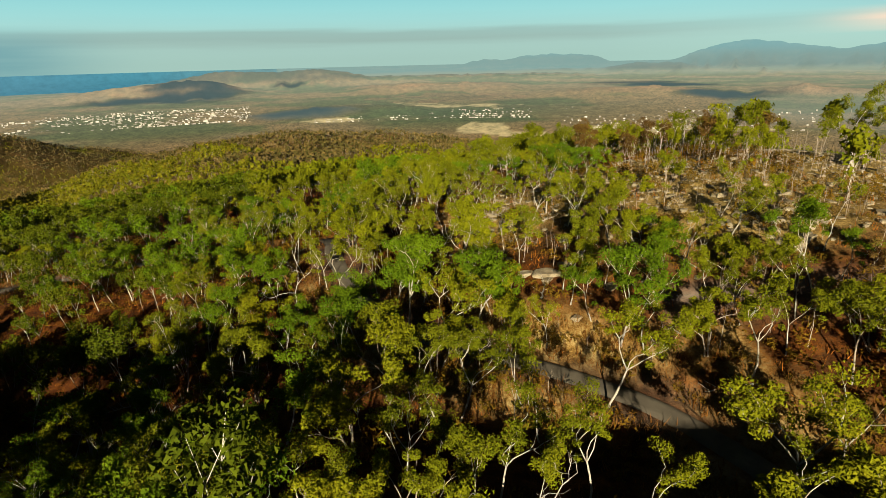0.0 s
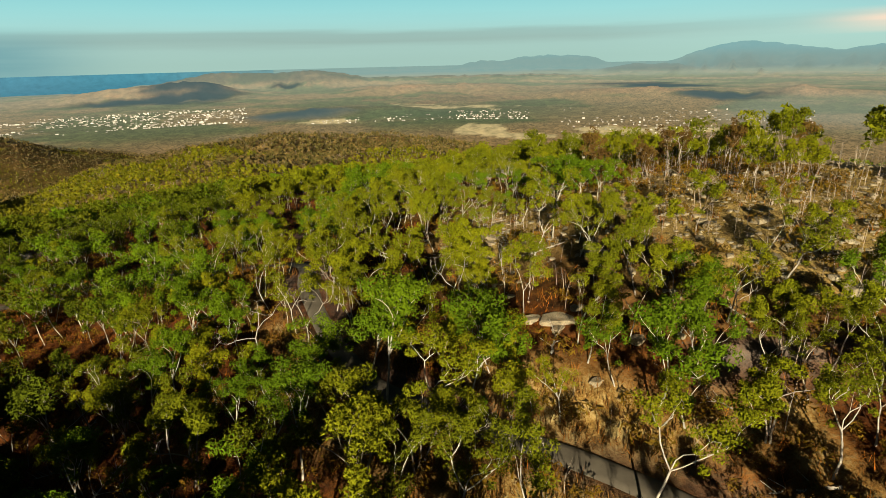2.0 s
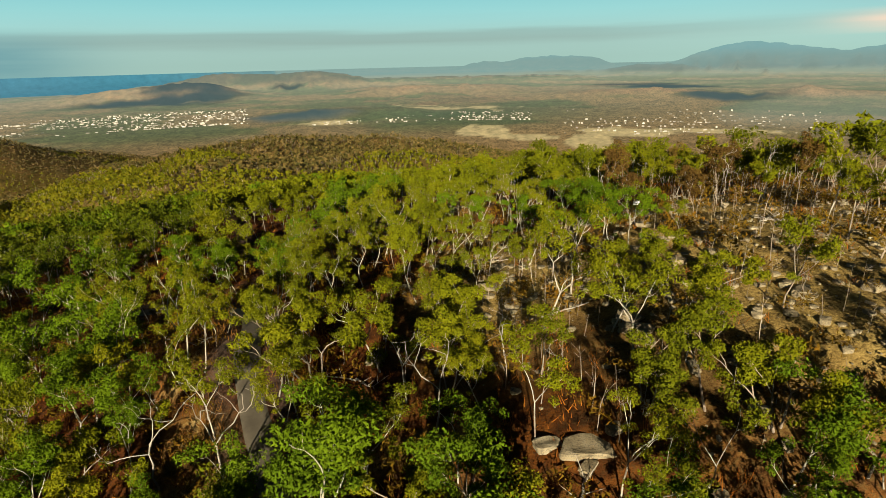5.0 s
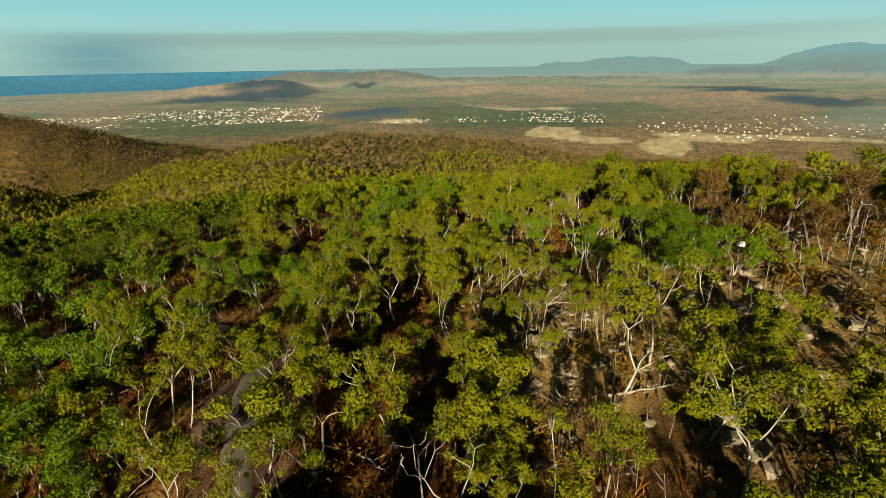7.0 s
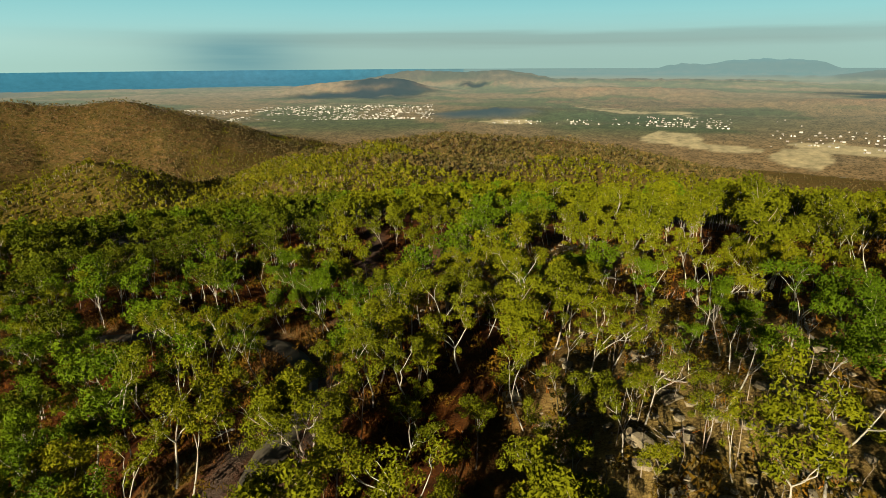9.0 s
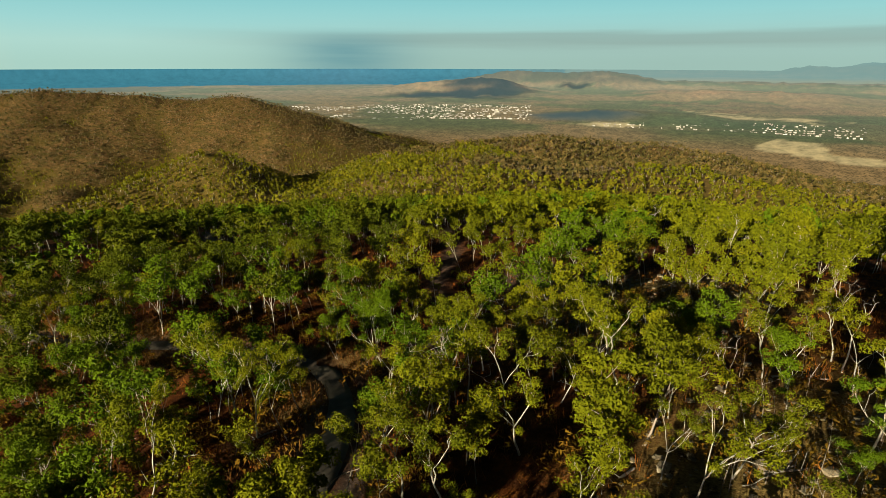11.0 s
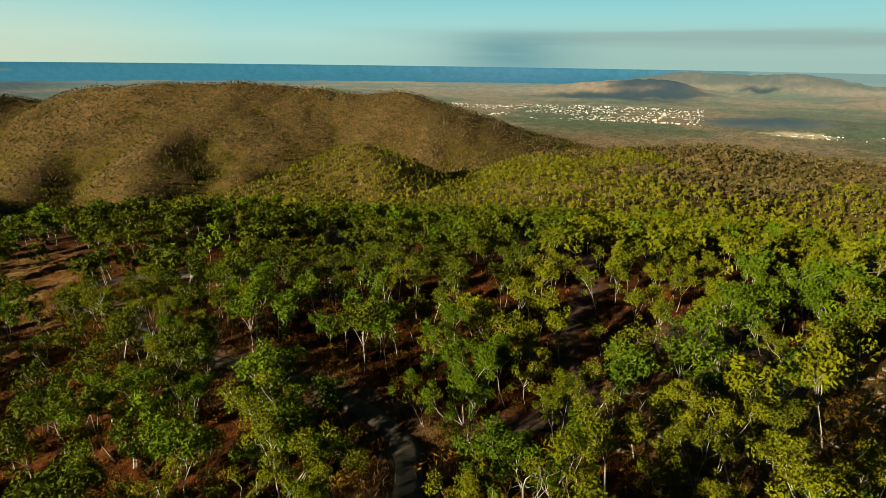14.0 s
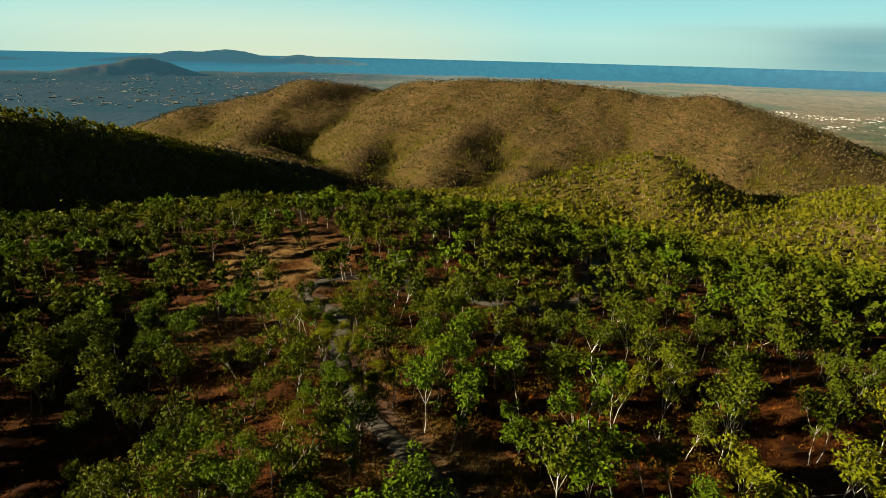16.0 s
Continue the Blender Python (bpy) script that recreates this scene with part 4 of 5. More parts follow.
BEND_STAND = [
    (-38.7, 91.5, 11.9, "b", 1), (-26.1, 90, 10.5, "o", 0), (-42.5, 103, 9.2, "o", 3), (-58.7, 108.3, 8.5, "o", 1), (-24.6, 94.9, 6.1, "o", 3), (-36, 83.3, 10.6, "b", 0),
    (-30.1, 82.7, 8.7, "b", 1), (-33.5, 92.3, 13, "o", 3), (-34.7, 106.5, 9.5, "o", 3), (-24.9, 98.9, 6.6, "o", 3), (-50.7, 92.9, 11, "b", 0), (-53.6, 99.6, 9.7, "b", 1),
    (-35.9, 108.2, 10, "o", 0), (-30.7, 107.5, 9, "o", 3), (-50.4, 146.2, 11, "b", 0), (-31.3, 140.3, 8.1, "o", 1), (-61.9, 112, 9.1, "b", 0), (-69.8, 105.3, 9.8, "b", 1),
    (-29.3, 137.2, 8.5, "o", 2), (-66.3, 106, 11, "b", 0), (-47.4, 115.4, 11.7, "o", 0), (-68.7, 149, 12.1, "o", 3), (-72.1, 156.7, 9.5, "o", 1), (-56.9, 166, 8.5, "d", 0),
]
SPUR_STAND = [
    (20.5, 130.9, 11.6, "o", 4), (13.3, 87.3, 10.2, "o", 5), (17.3, 92.4, 10.7, "o", 0), (18.6, 81.5, 7.2, "o", 5), (-12.9, 109.7, 5.3, "o", 4), (-9.2, 112.6, 8.5, "o", 5),
    (3.9, 108.8, 8.3, "o", 0), (19.2, 96.3, 7.7, "d", 0), (14, 116.5, 8.8, "o", 0), (-10.9, 207.8, 12.7, "d", 0), (-12.8, 137.8, 8.9, "o", 5), (-13.7, 162.1, 8.3, "o", 5),
]
WEST_STAND = [
    (-78.6, 115.1, 8, "o", 1), (-161.3, 129.8, 13, "o", 3), (-143.9, 138.2, 11, "d", 0), (-84.1, 130.9, 9.8, "o", 1), (-83.7, 119.8, 9.1, "b", 0), (-117.1, 126.6, 10.2, "o", 1),
    (-92.8, 117.4, 9.6, "o", 0), (-103.9, 115.2, 11.2, "o", 5), (-164.8, 166.3, 13, "o", 3), (-98.4, 156.2, 8.2, "d", 1), (-93.1, 148, 8.6, "d", 0), (-208.2, 98.5, 13, "o", 0),
    (-108, 91.5, 8.5, "b", 0), (-77.5, 102.2, 8.3, "b", 1), (-76.1, 110.3, 9.8, "o", 0),
]
VERGE_STAND = [
    (-14.5, 85, 8, "o", 5), (-17.5, 96, 8.5, "o", 4), (-19.6, 101.5, 9, "o", 3), (-12.5, 90.5, 7.5, "o", 2), (-21.5, 109, 8.5, "b", 1), (-10.5, 76.5, 8, "o", 0), (-4, 70.5, 8.5, "o", 5), (0.5, 65.5, 7.5, "o", 4), (-27, 118.5, 8, "o", 3),
    (8, 60.5, 8, "o", 2), (17, 59, 7, "b", 1), (11.5, 57.2, 6.5, "o", 0), (21.5, 53.8, 7, "o", 5), (27, 51, 7.5, "o", 4), (31.5, 53.5, 7, "o", 3), (25.5, 61, 7.5, "o", 2), (5.5, 63.5, 7.5, "b", 1), (14.5, 64.5, 7, "o", 0), (29.5, 47, 8.5, "o", 5), (18, 70.5, 7, "o", 4),
    (-11.4, 81.5, 8.5, "o", 1), (-16.2, 92.8, 9, "o", 0), (-18.6, 99, 7.5, "o", 4), (-24.5, 114, 8.5, "o", 5), (-23.8, 89, 9.5, "o", 3), (-18.6, 78.5, 9, "o", 1),
    (-93, 124.6, 8.5, "b", 0), (-99, 118.2, 9, "o", 1), (-103, 123.8, 9, "o", 0), (-108, 118, 8, "b", 1), (-84, 120.5, 8, "o", 4), (-88, 126, 8, "o", 1), (-113, 124.2, 8.5, "o", 3), (15, 62, 7.5, "o", 0), (19.5, 63.5, 7.5, "o", 1), (24.5, 58.5, 7, "b", 0), (28, 55.5, 6.5, "o", 5), (36.5, 52.5, 7.5, "o", 0), (-122, 125.8, 9, "o", 0),
]
NOTED = VERGE_STAND + SUMMIT_STAND + ROAD_STAND + BEND_STAND + SPUR_STAND + WEST_STAND
KINDS = {"o": PROTO, "b": PROTO_BRIGHT, "s": PROTO_SCORCH, "d": PROTO_DEAD}
for x, y, tall, kind, form in NOTED:
    plant(KINDS[kind][form % len(KINDS[kind])], x, y, tall)

rng, tx, ty = jittered(NEAR_BOX[0], NEAR_BOX[1], NEAR_BOX[2], NEAR_BOX[3], 4.5, 5)
ok = rng.random(len(tx)) < tree_density(tx, ty)
for nx, ny, *_ in NOTED:
    ok &= np.hypot(tx - nx, ty - ny) > 3.6
kind_n = fractal(tx / 18, ty / 18, 91, 2)
stone_n = stony_cover(tx, ty)
for x, y, kn, st, u, w in zip(tx[ok], ty[ok], kind_n[ok], stone_n[ok], rng.random(ok.sum()), rng.random(ok.sum())):
    if x > 27 and (y > 74 and u < 0.82 or u < 0.25):
        p = PROTO_SCORCH[int(w * 2)]
    elif u < 0.06:
        p = PROTO_DEAD[int(w * 2)]
    elif kn > 0.60 and u < 0.75:
        p = PROTO_BRIGHT[int(w * 2)]
    else:
        p = PROTO[int(w * 6) % 6]
    tall = (5.6 + 5.0 * random.random()) * (0.75 if st > 0.5 else 1.0)
    plant(p, float(x), float(y), tall)


def proto_arrays(seed, height, clump, count, length, width, levels=2, **kw):
    r_, wood, tips = gum_skeleton(seed, height, levels=levels, cheap=True, **kw)
    sizes = np.array([clump * q for _, q in tips])
    lv, lf = leaves(r_, [t for t, _ in tips], sizes, count, length, width)
    wf = np.array(wood.f)
    wf = np.concatenate([wf[:, [0, 1, 2]], wf[:, [0, 2, 3]]])
    return (np.array(wood.v), wf), (lv, lf)


def scatter(name, label, protos, x, y, scales, seed, leaf, bark, group_sink=0.2):
    rng_ = np.random.default_rng(seed)
    z = ground_height(x, y) - group_sink
    pick, turns = rng_.integers(0, len(protos), len(x)), rng_.random(len(x)) * 6.28
    root = new(name)
    v, f, tone = joined("trunks", [p[0] for p in protos], x, y, z, scales, pick, turns)
    toned(tagged(mesh_object("trunks", v, f, bark, root), kind="stuff"), tone)
    v, f, tone = joined("foliage", [p[1] for p in protos], x, y, z, scales, pick, turns)
    toned(tagged(mesh_object("foliage", v, f, leaf, root), kind="stuff"), tone)
    return tagged(root, label, "woodland", kind="stuff")


def faces_east(x, y, slack):
    """Slopes that look towards the road and the summit; the backs of the hills stay bare."""
    e = 4.0
    gx1, gy1 = (ground_height(x + e, y) - ground_height(x - e, y)) / (2 * e), (ground_height(x, y + e) - ground_height(x, y - e)) / (2 * e)
    dx, dy = -15 - x, 75 - y
    d_ = np.hypot(dx, dy)
    rise = (30 - ground_height(x, y)) / d_
    return (rise - (gx1 * dx + gy1 * dy) / d_) > -slack


# woodland past the nearest trees
mid_protos = [proto_arrays(50 + i, 8.5, 1.05, 12, 0.80, 0.52, forks=4, spread=0.50, bare=0.42, thick=0.0065) for i in range(5)]
fine_protos = [proto_arrays(60 + i, 8.5, 0.98, 36, 0.40, 0.23, forks=4, spread=0.50, bare=0.42, thick=0.0075) for i in range(5)]
rng, wx, wy = jittered(-330, 130, -20, 360, 5.0, 7)
inside = (wx > NEAR_BOX[0]) & (wx < NEAR_BOX[1]) & (wy > NEAR_BOX[2]) & (wy < NEAR_BOX[3])
away = np.hypot(wx + 50, wy - 110)
ok = ~inside & (rng.random(len(wx)) < tree_density(wx, wy) * 1.02) & (away < 215) & faces_east(wx, wy, 0.10)
bearing = np.degrees(np.arctan2(-wx - 2, wy - 30))
# last clause: unseen trees behind the start, added for shade, with a sun gap
ok &= (bearing > -54) & (bearing < 125) | (wy < 30) & (wy > -5) & (np.abs(wx) < 60) & ((wx < -30) | (wx > 42))
wx, wy = wx[ok], wy[ok]
size = 0.70 + 0.70 * rng.random(len(wx)) ** 1.3
fresh = fractal(wx / 22, wy / 22, 93, 2) > 0.62
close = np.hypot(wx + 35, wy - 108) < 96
# west of this line the leaves take the darker colour painted as shade
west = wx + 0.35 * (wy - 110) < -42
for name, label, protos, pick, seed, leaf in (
        ("roadside_woodland", "olive gum woodland along the lower road, leaf colour darkened for shade", fine_protos, close & ~fresh & west, 6, SHADELEAF),
        ("hill_woodland", "dense green gum woodland covering the western hillside, leaf colour darkened for shade", mid_protos, ~close & ~fresh & west, 8, SHADELEAF),
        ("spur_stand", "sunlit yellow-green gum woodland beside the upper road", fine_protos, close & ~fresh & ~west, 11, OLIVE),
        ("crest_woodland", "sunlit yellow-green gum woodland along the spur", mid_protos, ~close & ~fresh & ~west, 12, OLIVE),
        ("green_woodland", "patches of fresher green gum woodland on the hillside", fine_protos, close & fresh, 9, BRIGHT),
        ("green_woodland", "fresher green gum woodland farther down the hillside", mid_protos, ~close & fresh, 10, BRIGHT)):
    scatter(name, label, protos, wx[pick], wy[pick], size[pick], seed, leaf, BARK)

rng, yx, yy = jittered(-50, 20, 26, 145, 4.6, 13)
ok = (rng.random(len(yx)) < 0.55 * tree_density(yx, yy)) & (yx < 4)
yx, yy = yx[ok], yy[ok]
scatter("young_gums", "young olive gums filling the gaps in the woodland", fine_protos, yx, yy, 0.45 + 0.3 * rng.random(len(yx)), 14, OLIVE, BARK)

# thin woods on the far spurs and ridges


def far_tree(seed, clumps=5, each=4, span=1.5, tall=4.8):
    g = np.random.default_rng(seed)
    top = np.array([g.normal() * 0.5, g.normal() * 0.5, tall])
    trunk = np.array([(0.16, 0, -0.5), (-0.08, 0.14, -0.5), (-0.08, -0.14, -0.5), top])
    c_ = top * 0.74 + g.normal(size=(clumps, 3)) * np.array([0.95, 0.95, 1.1]) * tall / 4.8
    return (trunk, np.array([(0, 1, 3), (1, 2, 3), (2, 0, 3)])), leaves(g, c_, np.full(clumps, 0.9), each, span, span * 0.75, 1.2, 0.0, 0.5)


far_protos = [far_tree(70 + i, 4, 3, 2.3, 5.6) for i in range(6)]
ridge_protos = [far_tree(80 + i, 3, 2, 3.3, 7.5) for i in range(6)]
rng, fx_, fy_ = jittered(-760, 220, -150, 900, 5.7, 17)
rng2, ex_, ey_ = jittered(-2300, 260, -480, 2100, 8.8, 18)
near_ = np.hypot(fx_ + 50, fy_ - 110)
far_ = np.hypot(ex_ + 50, ey_ - 110)
keep_n, keep_f = (near_ > 213) & (near_ < 760), (far_ >= 760) & (far_ < 2380)
fx_, fy_ = np.concatenate([fx_[keep_n], ex_[keep_f]]), np.concatenate([fy_[keep_n], ey_[keep_f]])
away = np.hypot(fx_ + 50, fy_ - 110)
ang = np.degrees(np.arctan2(-fx_ - 10, fy_ - 60))
far_ok = (ang > -30) & (ang < 118) & (rng.random(len(fx_)) < 0.5 + 0.9 * (fractal(fx_ / 60, fy_ / 60, 95, 3) - 0.2)) & faces_east(fx_, fy_, 0.06)
fx_, fy_, away = fx_[far_ok], fy_[far_ok], away[far_ok]

green = greenness(fx_, fy_) > 0.5
size = 0.65 + 0.7 * rng.random(len(fx_))
scatter("spur_woodland", "olive-green woodland on the lower spurs", far_protos, fx_[green], fy_[green], size[green], 18, SPURLEAF, BARK, 0.4)
scatter("ridge_woodland", "sparse dry grey-brown woodland on the ridges", ridge_protos, fx_[~green], fy_[~green], size[~green], 19, DRYLEAF, BARK_GREY, 0.4)

# scrubby woods on the low country behind the ridges
plain_protos = [far_tree(90 + i, 2, 2, 3.4, 7.0) for i in range(5)]
rng, lx, ly = jittered(-1900, 1000, 300, 2500, 15, 20)
out = np.hypot(lx + 50, ly - 110)
ang = np.degrees(np.arctan2(-lx - 10, ly - 60))
ok = (out > 1300) & (out < 2450) & (ang > -42) & (ang < 30) & (rng.random(len(lx)) < 0.35 + 0.8 * (fractal(lx / 120, ly / 120, 96, 3) - 0.2))
lx, ly = lx[ok], ly[ok]
scatter("plain_woodland", "scattered dry scrub trees on the low country", plain_protos, lx, ly, 0.8 + 0.6 * rng.random(len(lx)), 21, DRYLEAF, BARK_GREY, 0.4)

# ---------------------------------------------------------------- undergrowth and stones
rng, bx, by = jittered(-190, 66, 24, 200, 1.85, 23)
rd_b, td_b = road_distance(bx, by)
ok = (rng.random(len(bx)) < 0.62 * (1 - 0.6 * stony_cover(bx, by))) & (rd_b > 3.6) & (td_b > 2.4)
bx, by = bx[ok], by[ok]


def tuft(seed, n, h, r_):
    g = np.random.default_rng(seed)
    p = np.concatenate([g.normal(size=(n, 2)) * r_ * 0.5, np.zeros((n, 1))], 1)
    w = unit(np.concatenate([g.normal(size=(n, 2)) * 0.45, np.ones((n, 1))], 1))
    s = unit(np.cross(w, g.normal(size=(n, 3)))) * 0.035
    return np.stack([p - s, p + s, p + w * h * (0.6 + 0.7 * g.random((n, 1)))], 1).reshape(-1, 3), np.arange(3 * n).reshape(-1, 3)


tufts = [tuft(100 + i, 11, 0.8, 0.9) for i in range(5)]
v, f, tone = joined("grass", tufts, bx, by, ground_height(bx, by) - 0.05, 0.6 + 0.8 * rng.random(len(bx)), rng.integers(0, 5, len(bx)), rng.random(len(bx)) * 6.28)
toned(tagged(mesh_object("dry_grass", v, f, STRAW), "tufts of tall rust-brown dry grass between the trees", "grass", kind="stuff"), tone)

rng, ux_, uy_ = jittered(-170, 60, 28, 160, 0.85, 24)
rd_u, td_u = road_distance(ux_, uy_)
ok = (rd_u > 2.5) & (rd_u < 11) & (rng.random(len(ux_)) < (0.25 + straw_cover(ux_, uy_)) * step(11, 5, rd_u))
ux_, uy_ = ux_[ok], uy_[ok]
v, f, tone = joined("bank", tufts, ux_, uy_, ground_height(ux_, uy_) - 0.05, 0.7 + 0.9 * rng.random(len(ux_)), rng.integers(0, 5, len(ux_)), rng.random(len(ux_)) * 6.28)
toned(tagged(mesh_object("bank_grass", v, f, GOLD), "tall golden dry grass on the road banks", "grass", kind="stuff"), tone)

rng, sx, sy = jittered(-130, 66, 25, 165, 3.0, 29)
rd_s, td_s = road_distance(sx, sy)
ok = (rng.random(len(sx)) < 0.5 + 0.5 * step(14, 8, rd_s)) & (rd_s > 3.4) & (td_s > 2.6)
sx, sy = sx[ok], sy[ok]


def bush(seed):
    g = np.random.default_rng(seed)
    c_ = np.concatenate([g.normal(size=(5, 2)) * 0.5, 0.5 + 0.5 * g.random((5, 1))], 1)
    return leaves(g, c_, np.full(5, 0.6), 13, 0.34, 0.13)


v, f, tone = joined("bushes", [bush(i) for i in range(110, 114)], sx, sy, ground_height(sx, sy), 0.7 + 1.3 * rng.random(len(sx)), rng.integers(0, 4, len(sx)), rng.random(len(sx)) * 6.28)
toned(tagged(mesh_object("shrubs", v, f, SHRUB), "low olive and brown shrubs under the gum trees", "shrubs", kind="stuff"), tone)


def rock_arrays(seed, cuts=1):
    bm = bmesh.new()
    bmesh.ops.create_icosphere(bm, subdivisions=cuts, radius=0.5)
    g = np.random.default_rng(seed)
    k = g.random(3) * 10
    stretch = np.array([1.25, 0.95, 0.7]) * (0.8 + 0.4 * g.random(3))
    vs = []
    for v_ in bm.verts:
        n_ = noise.noise(Vector(v_.co * 2.1) + Vector(k))
        blocky = np.clip(np.array(v_.co) * 1.35, -0.44, 0.44)
        vs.append(blocky * stretch * (1 + 0.35 * n_))
    fs = [[w.index for w in f_.verts] for f_ in bm.faces]
    bm.free()
    return np.array(vs), np.array(fs)


rocks = [rock_arrays(200 + i) for i in range(7)]
rng, kx, ky = jittered(-25, 100, 44, 180, 1.15, 37)
rd_k, td_k = road_distance(kx, ky)
ok = (rng.random(len(kx)) < 1.0 * stony_cover(kx, ky)) & (rd_k > 3.2)
kx, ky = kx[ok], ky[ok]
sizes = 0.13 + 0.75 * rng.random(len(kx)) ** 4
v, f, tone = joined("stones", rocks, kx, ky, ground_height(kx, ky) + 0.05 * sizes, sizes * 1.3, rng.integers(0, 7, len(kx)), rng.random(len(kx)) * 6.28)
tagged(mesh_object("scattered_stones", v, f, STONE), "pale tan stones strewn over the open slope", "stones", kind="stuff")



# thin bare saplings and burnt sticks on the open slope
def sapling(seed):
    g = np.random.default_rng(seed)
    wood = Wood()
    tall = 2.2 + 1.6 * g.random()
    top = np.array([g.normal() * 0.3, g.normal() * 0.3, tall])
    wood.limb([(0, 0, -0.2), top * 0.5 + g.normal(size=3) * 0.08, top], [0.035, 0.025, 0.008], 3)
    for q in range(4):
        u = 0.35 + 0.5 * g.random()
        w = unit(np.array([g.normal(), g.normal(), 0.9])) * (0.6 + 0.6 * g.random())
        wood.limb([top * u, top * u + w], [0.015, 0.004], 3)
    q = np.array(wood.f)
    return np.array(wood.v), np.concatenate([q[:, [0, 1, 2]], q[:, [0, 2, 3]]])


rng, qx, qy = jittered(6, 92, 48, 135, 2.6, 43)
rd_q, td_q = road_distance(qx, qy)
ok = (rng.random(len(qx)) < 0.25 + 0.5 * stony_cover(qx, qy)) & (rd_q > 3.6)
qx, qy = qx[ok], qy[ok]
v, f, tone = joined("saplings", [sapling(130 + i) for i in range(6)], qx, qy, ground_height(qx, qy), 0.6 + 0.8 * rng.random(len(qx)), rng.integers(0, 6, len(qx)), rng.random(len(qx)) * 6.28)
tagged(mesh_object("bare_saplings", v, f, BARK_GREY), "thin burnt saplings and sticks on the stony slope", "saplings", kind="stuff")


# ---------------------------------------------------------------- single things


def part(name, bm, material, parent, label=""):
    me = bpy.data.meshes.new(name)
    bm.to_mesh(me)
    bm.free()
    me.materials.append(material)
    ob = new(name, me)
    ob.parent = parent
    return tagged(ob, label) if label else ob


def box(w, d, h, x=0, y=0, z=0, bevel=0.01):
    bm = bmesh.new()
    bmesh.ops.create_cube(bm, size=1, matrix=Matrix.Translation((x, y, z)) @ Matrix.Diagonal((w, d, h, 1)))
    if bevel:
        bmesh.ops.bevel(bm, geom=bm.edges[:], offset=bevel, segments=2, affect="EDGES", profile=0.7)
    return bm


def rod(r0, r1, h, x=0, y=0, z=0, sides=12, rot=None):
    bm = bmesh.new()
    m = Matrix.Translation((x, y, z)) @ (rot or Matrix.Identity(4)) @ Matrix.Translation((0, 0, h / 2))
    bmesh.ops.create_cone(bm, cap_ends=True, segments=sides, radius1=r0, radius2=r1, depth=h, matrix=m)
    return bm


def height_at(x, y):
    return float(ground_height(np.array([float(x)]), np.array([float(y)]))[0])


def boulder(x, y, size, seed, label, squash=0.75, turn=0.0):
    v, f = rock_arrays(seed, 3)
    v = v * np.array([size, size * 0.8, size * squash])
    ob = mesh_object("boulder", v, f, STONE, smooth=False)
    ob.matrix_basis = Matrix.Translation((x, y, height_at(x, y) + size * squash * 0.12)) @ Matrix.Rotation(turn, 4, "Z")
    return tagged(ob, label, "boulder", "boulders on the slope")


# the flat-topped outcrop over the road, and larger boulders on the open slope
for k, (x, y, size, sq) in enumerate([(13.2, 68.6, 3.3, 0.42), (10.6, 69.4, 1.5, 0.6), (15.6, 69.6, 1.4, 0.6), (13.0, 66.9, 1.2, 0.7)]):
    boulder(x, y, size, 400 + k, "pale flat-topped rock outcrop above the road bank", sq, 0.3 * k)
for k, (x, y, size) in enumerate([(41, 62.5, 2.6), (43.5, 63.5, 2.0), (36, 69, 2.2), (39.3, 70, 2.4), (42, 68.5, 1.8), (40, 79, 1.9), (45, 66, 2.2), (47.5, 68, 1.9), (20.5, 82.5, 2.0), (20, 81, 1.5), (7.4, 93, 1.8), (10.6, 94.8, 1.6), (8, 101, 1.5), (28.5, 103, 1.3)]):
    boulder(x, y, size, 440 + k % 9, "large pale boulder in the rocky band under the summit", 0.8, 0.7 * k)
rng = np.random.default_rng(77)
for k in range(46):
    x, y = (44 + rng.normal() * 13, 80 + rng.normal() * 17) if k < 30 else (11 + rng.normal() * 8, 100 + rng.normal() * 14)
    if min(float(q[0]) for q in road_distance(np.array([x]), np.array([y]))) < 4.5:
        continue
    boulder(x, y, 0.8 + 1.3 * rng.random() ** 2, 420 + k % 12, "weathered tan boulder lying on the stony slope", 0.75, rng.random() * 6)

# the white notice board on its post by the summit path
sign = new("notice_board")
sx0, sy0 = 27.9, 104.4
sign.matrix_basis = pose(sx0, sy0, height_at(sx0, sy0), 0, 0, 6)
part("post", rod(0.04, 0.04, 3.4, sides=10), STEEL, sign, "galvanised steel post")
part("board", box(0.85, 0.05, 0.55, 0, -0.06, 3.0), WHITE, sign, "white painted sheet")
part("bracket", box(0.7, 0.03, 0.05, 0, -0.03, 3.15, 0.005), STEEL, sign)
part("bracket", box(0.7, 0.03, 0.05, 0, -0.03, 2.85, 0.005), STEEL, sign)
tagged(sign, "white notice board on a thin steel post among the trees", "sign")

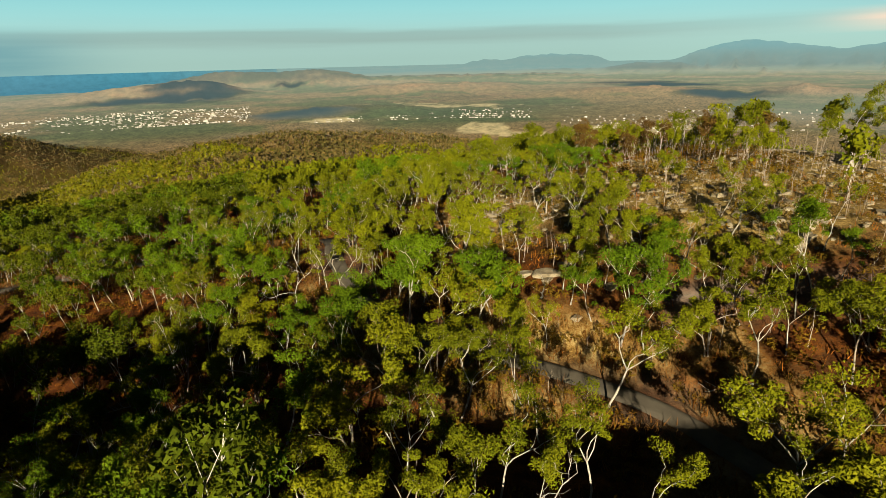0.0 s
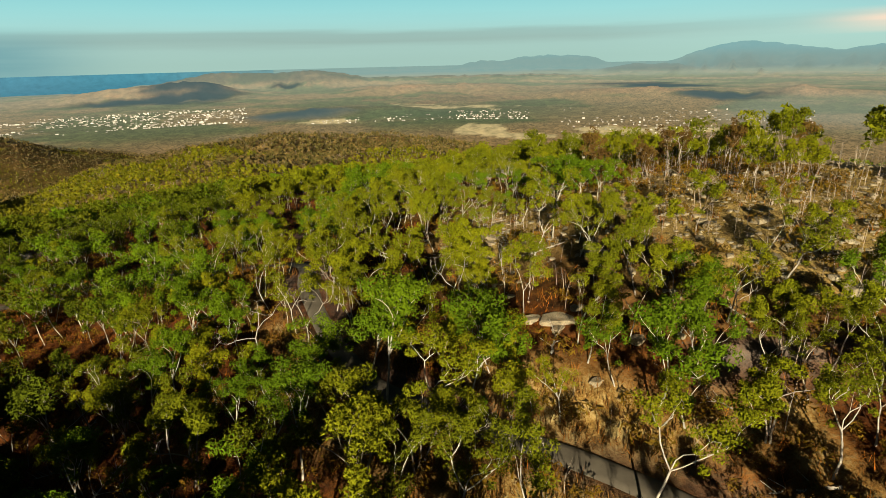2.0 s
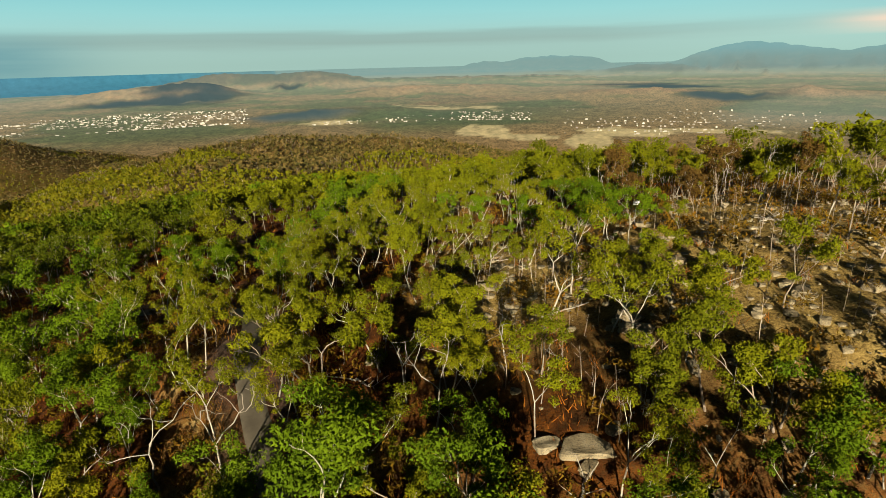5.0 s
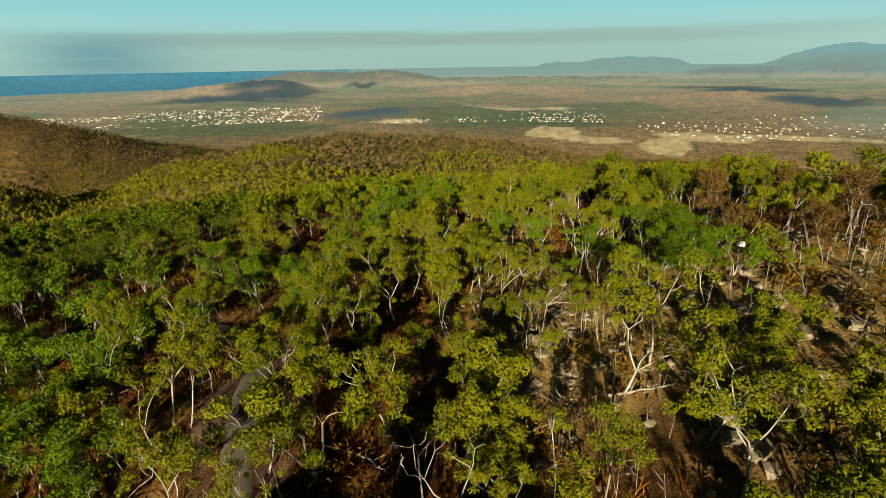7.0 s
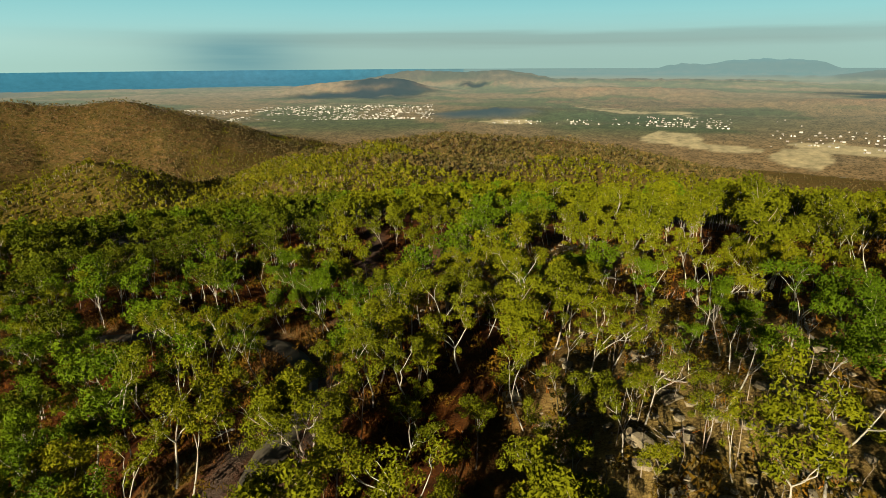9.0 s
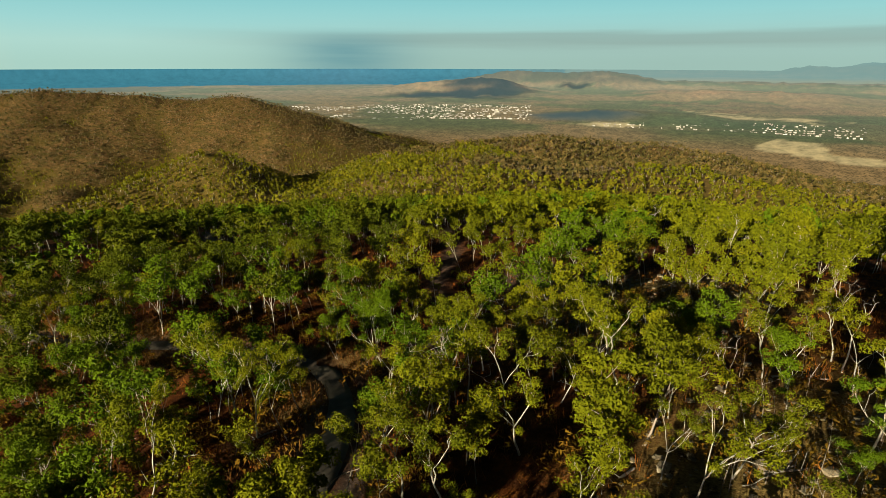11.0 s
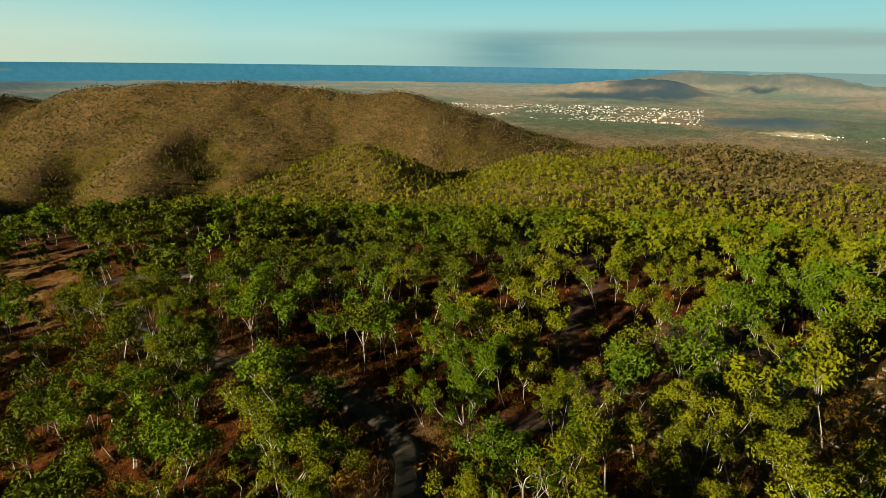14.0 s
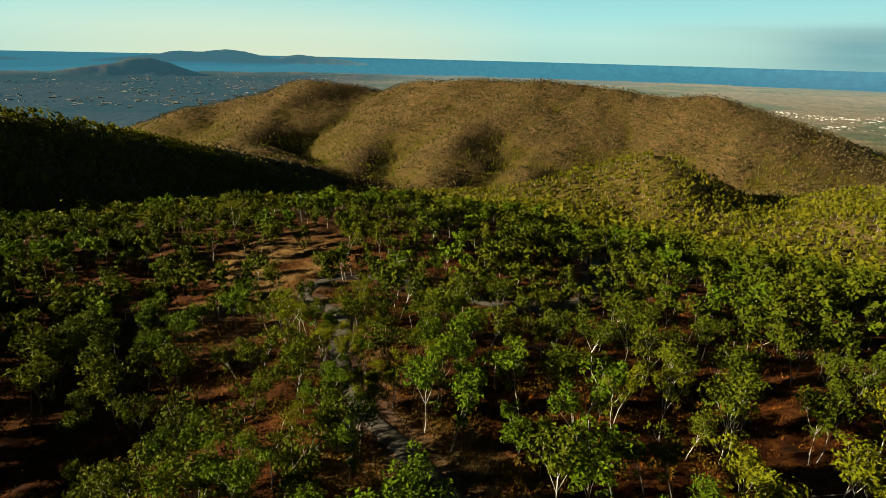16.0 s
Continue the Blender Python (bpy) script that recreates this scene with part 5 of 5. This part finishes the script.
# the power pole on the western rise
pole = new("power_pole")
px0, py0 = -229.0, 120.0
pole.matrix_basis = pose(px0, py0, height_at(px0, py0) - 0.3, 0, 0, 28)
part("shaft", rod(0.17, 0.11, 11.5, sides=14), TIMBER, pole, "weathered grey timber shaft")
part("crossarm", box(2.2, 0.10, 0.12, 0, 0.12, 10.9), TIMBER, pole)
for x in (-0.95, -0.35, 0.35, 0.95):
    part("insulator", rod(0.06, 0.04, 0.22, x, 0.12, 10.96, 10), PORCELAIN, pole, "brown glazed insulator")
for x in (-0.6, 0.6):
    part("brace", rod(0.02, 0.02, 0.95, x, 0.08, 10.86, 8, Matrix.Rotation(math.atan2(-x, -0.7), 4, "Y")), STEEL, pole)
tagged(pole, "weathered timber power pole with crossarm among the trees", "power pole")


def log(x, y, length, r, turn, seed):
    g = np.random.default_rng(seed)
    wood = Wood()
    n = 7
    z = height_at(x, y)
    pts = [np.array([(i / (n - 1) - 0.5) * length, 0.12 * g.normal(), 0.0]) for i in range(n)]
    wood.limb(pts, [r * (1 - 0.55 * i / (n - 1)) * (1 + 0.1 * g.normal()) for i in range(n)], 7)
    for i in (2, 3, 4, 5):
        w = unit(np.array([0.6, g.normal() * 0.8, 0.5 + 0.4 * g.random()]))
        wood.limb([pts[i], pts[i] + w * 0.6, pts[i] + w * (1.1 + g.random())], [r * 0.4, r * 0.25, r * 0.1], 5)
    ob = mesh_object("fallen_branch", wood.v, wood.f, BARK_DEAD, smooth=True)
    a, b = Vector((math.cos(turn), math.sin(turn), 0)) * length * 0.5, 0
    z1, z0 = height_at(x + a.x, y + a.y), height_at(x - a.x, y - a.y)
    ob.matrix_basis = Matrix.Translation((x, y, (z0 + z1) / 2 + r * 0.6)) @ Matrix.Rotation(turn, 4, "Z") @ Matrix.Rotation(-math.atan2(z1 - z0, length), 4, "Y")
    return tagged(ob, "bleached grey fallen branch lying on the ground", "branch", "fallen branches under the trees")


rng = np.random.default_rng(88)
count = 0
while count < 60:
    x, y = -60 + 115 * rng.random(), 45 + 90 * rng.random()
    if min(float(q[0]) for q in road_distance(np.array([x]), np.array([y]))) < 5.5:
        continue
    log(x, y, 2.2 + 3.2 * rng.random(), 0.07 + 0.09 * rng.random(), rng.random() * 6.28, 500 + count)
    count += 1
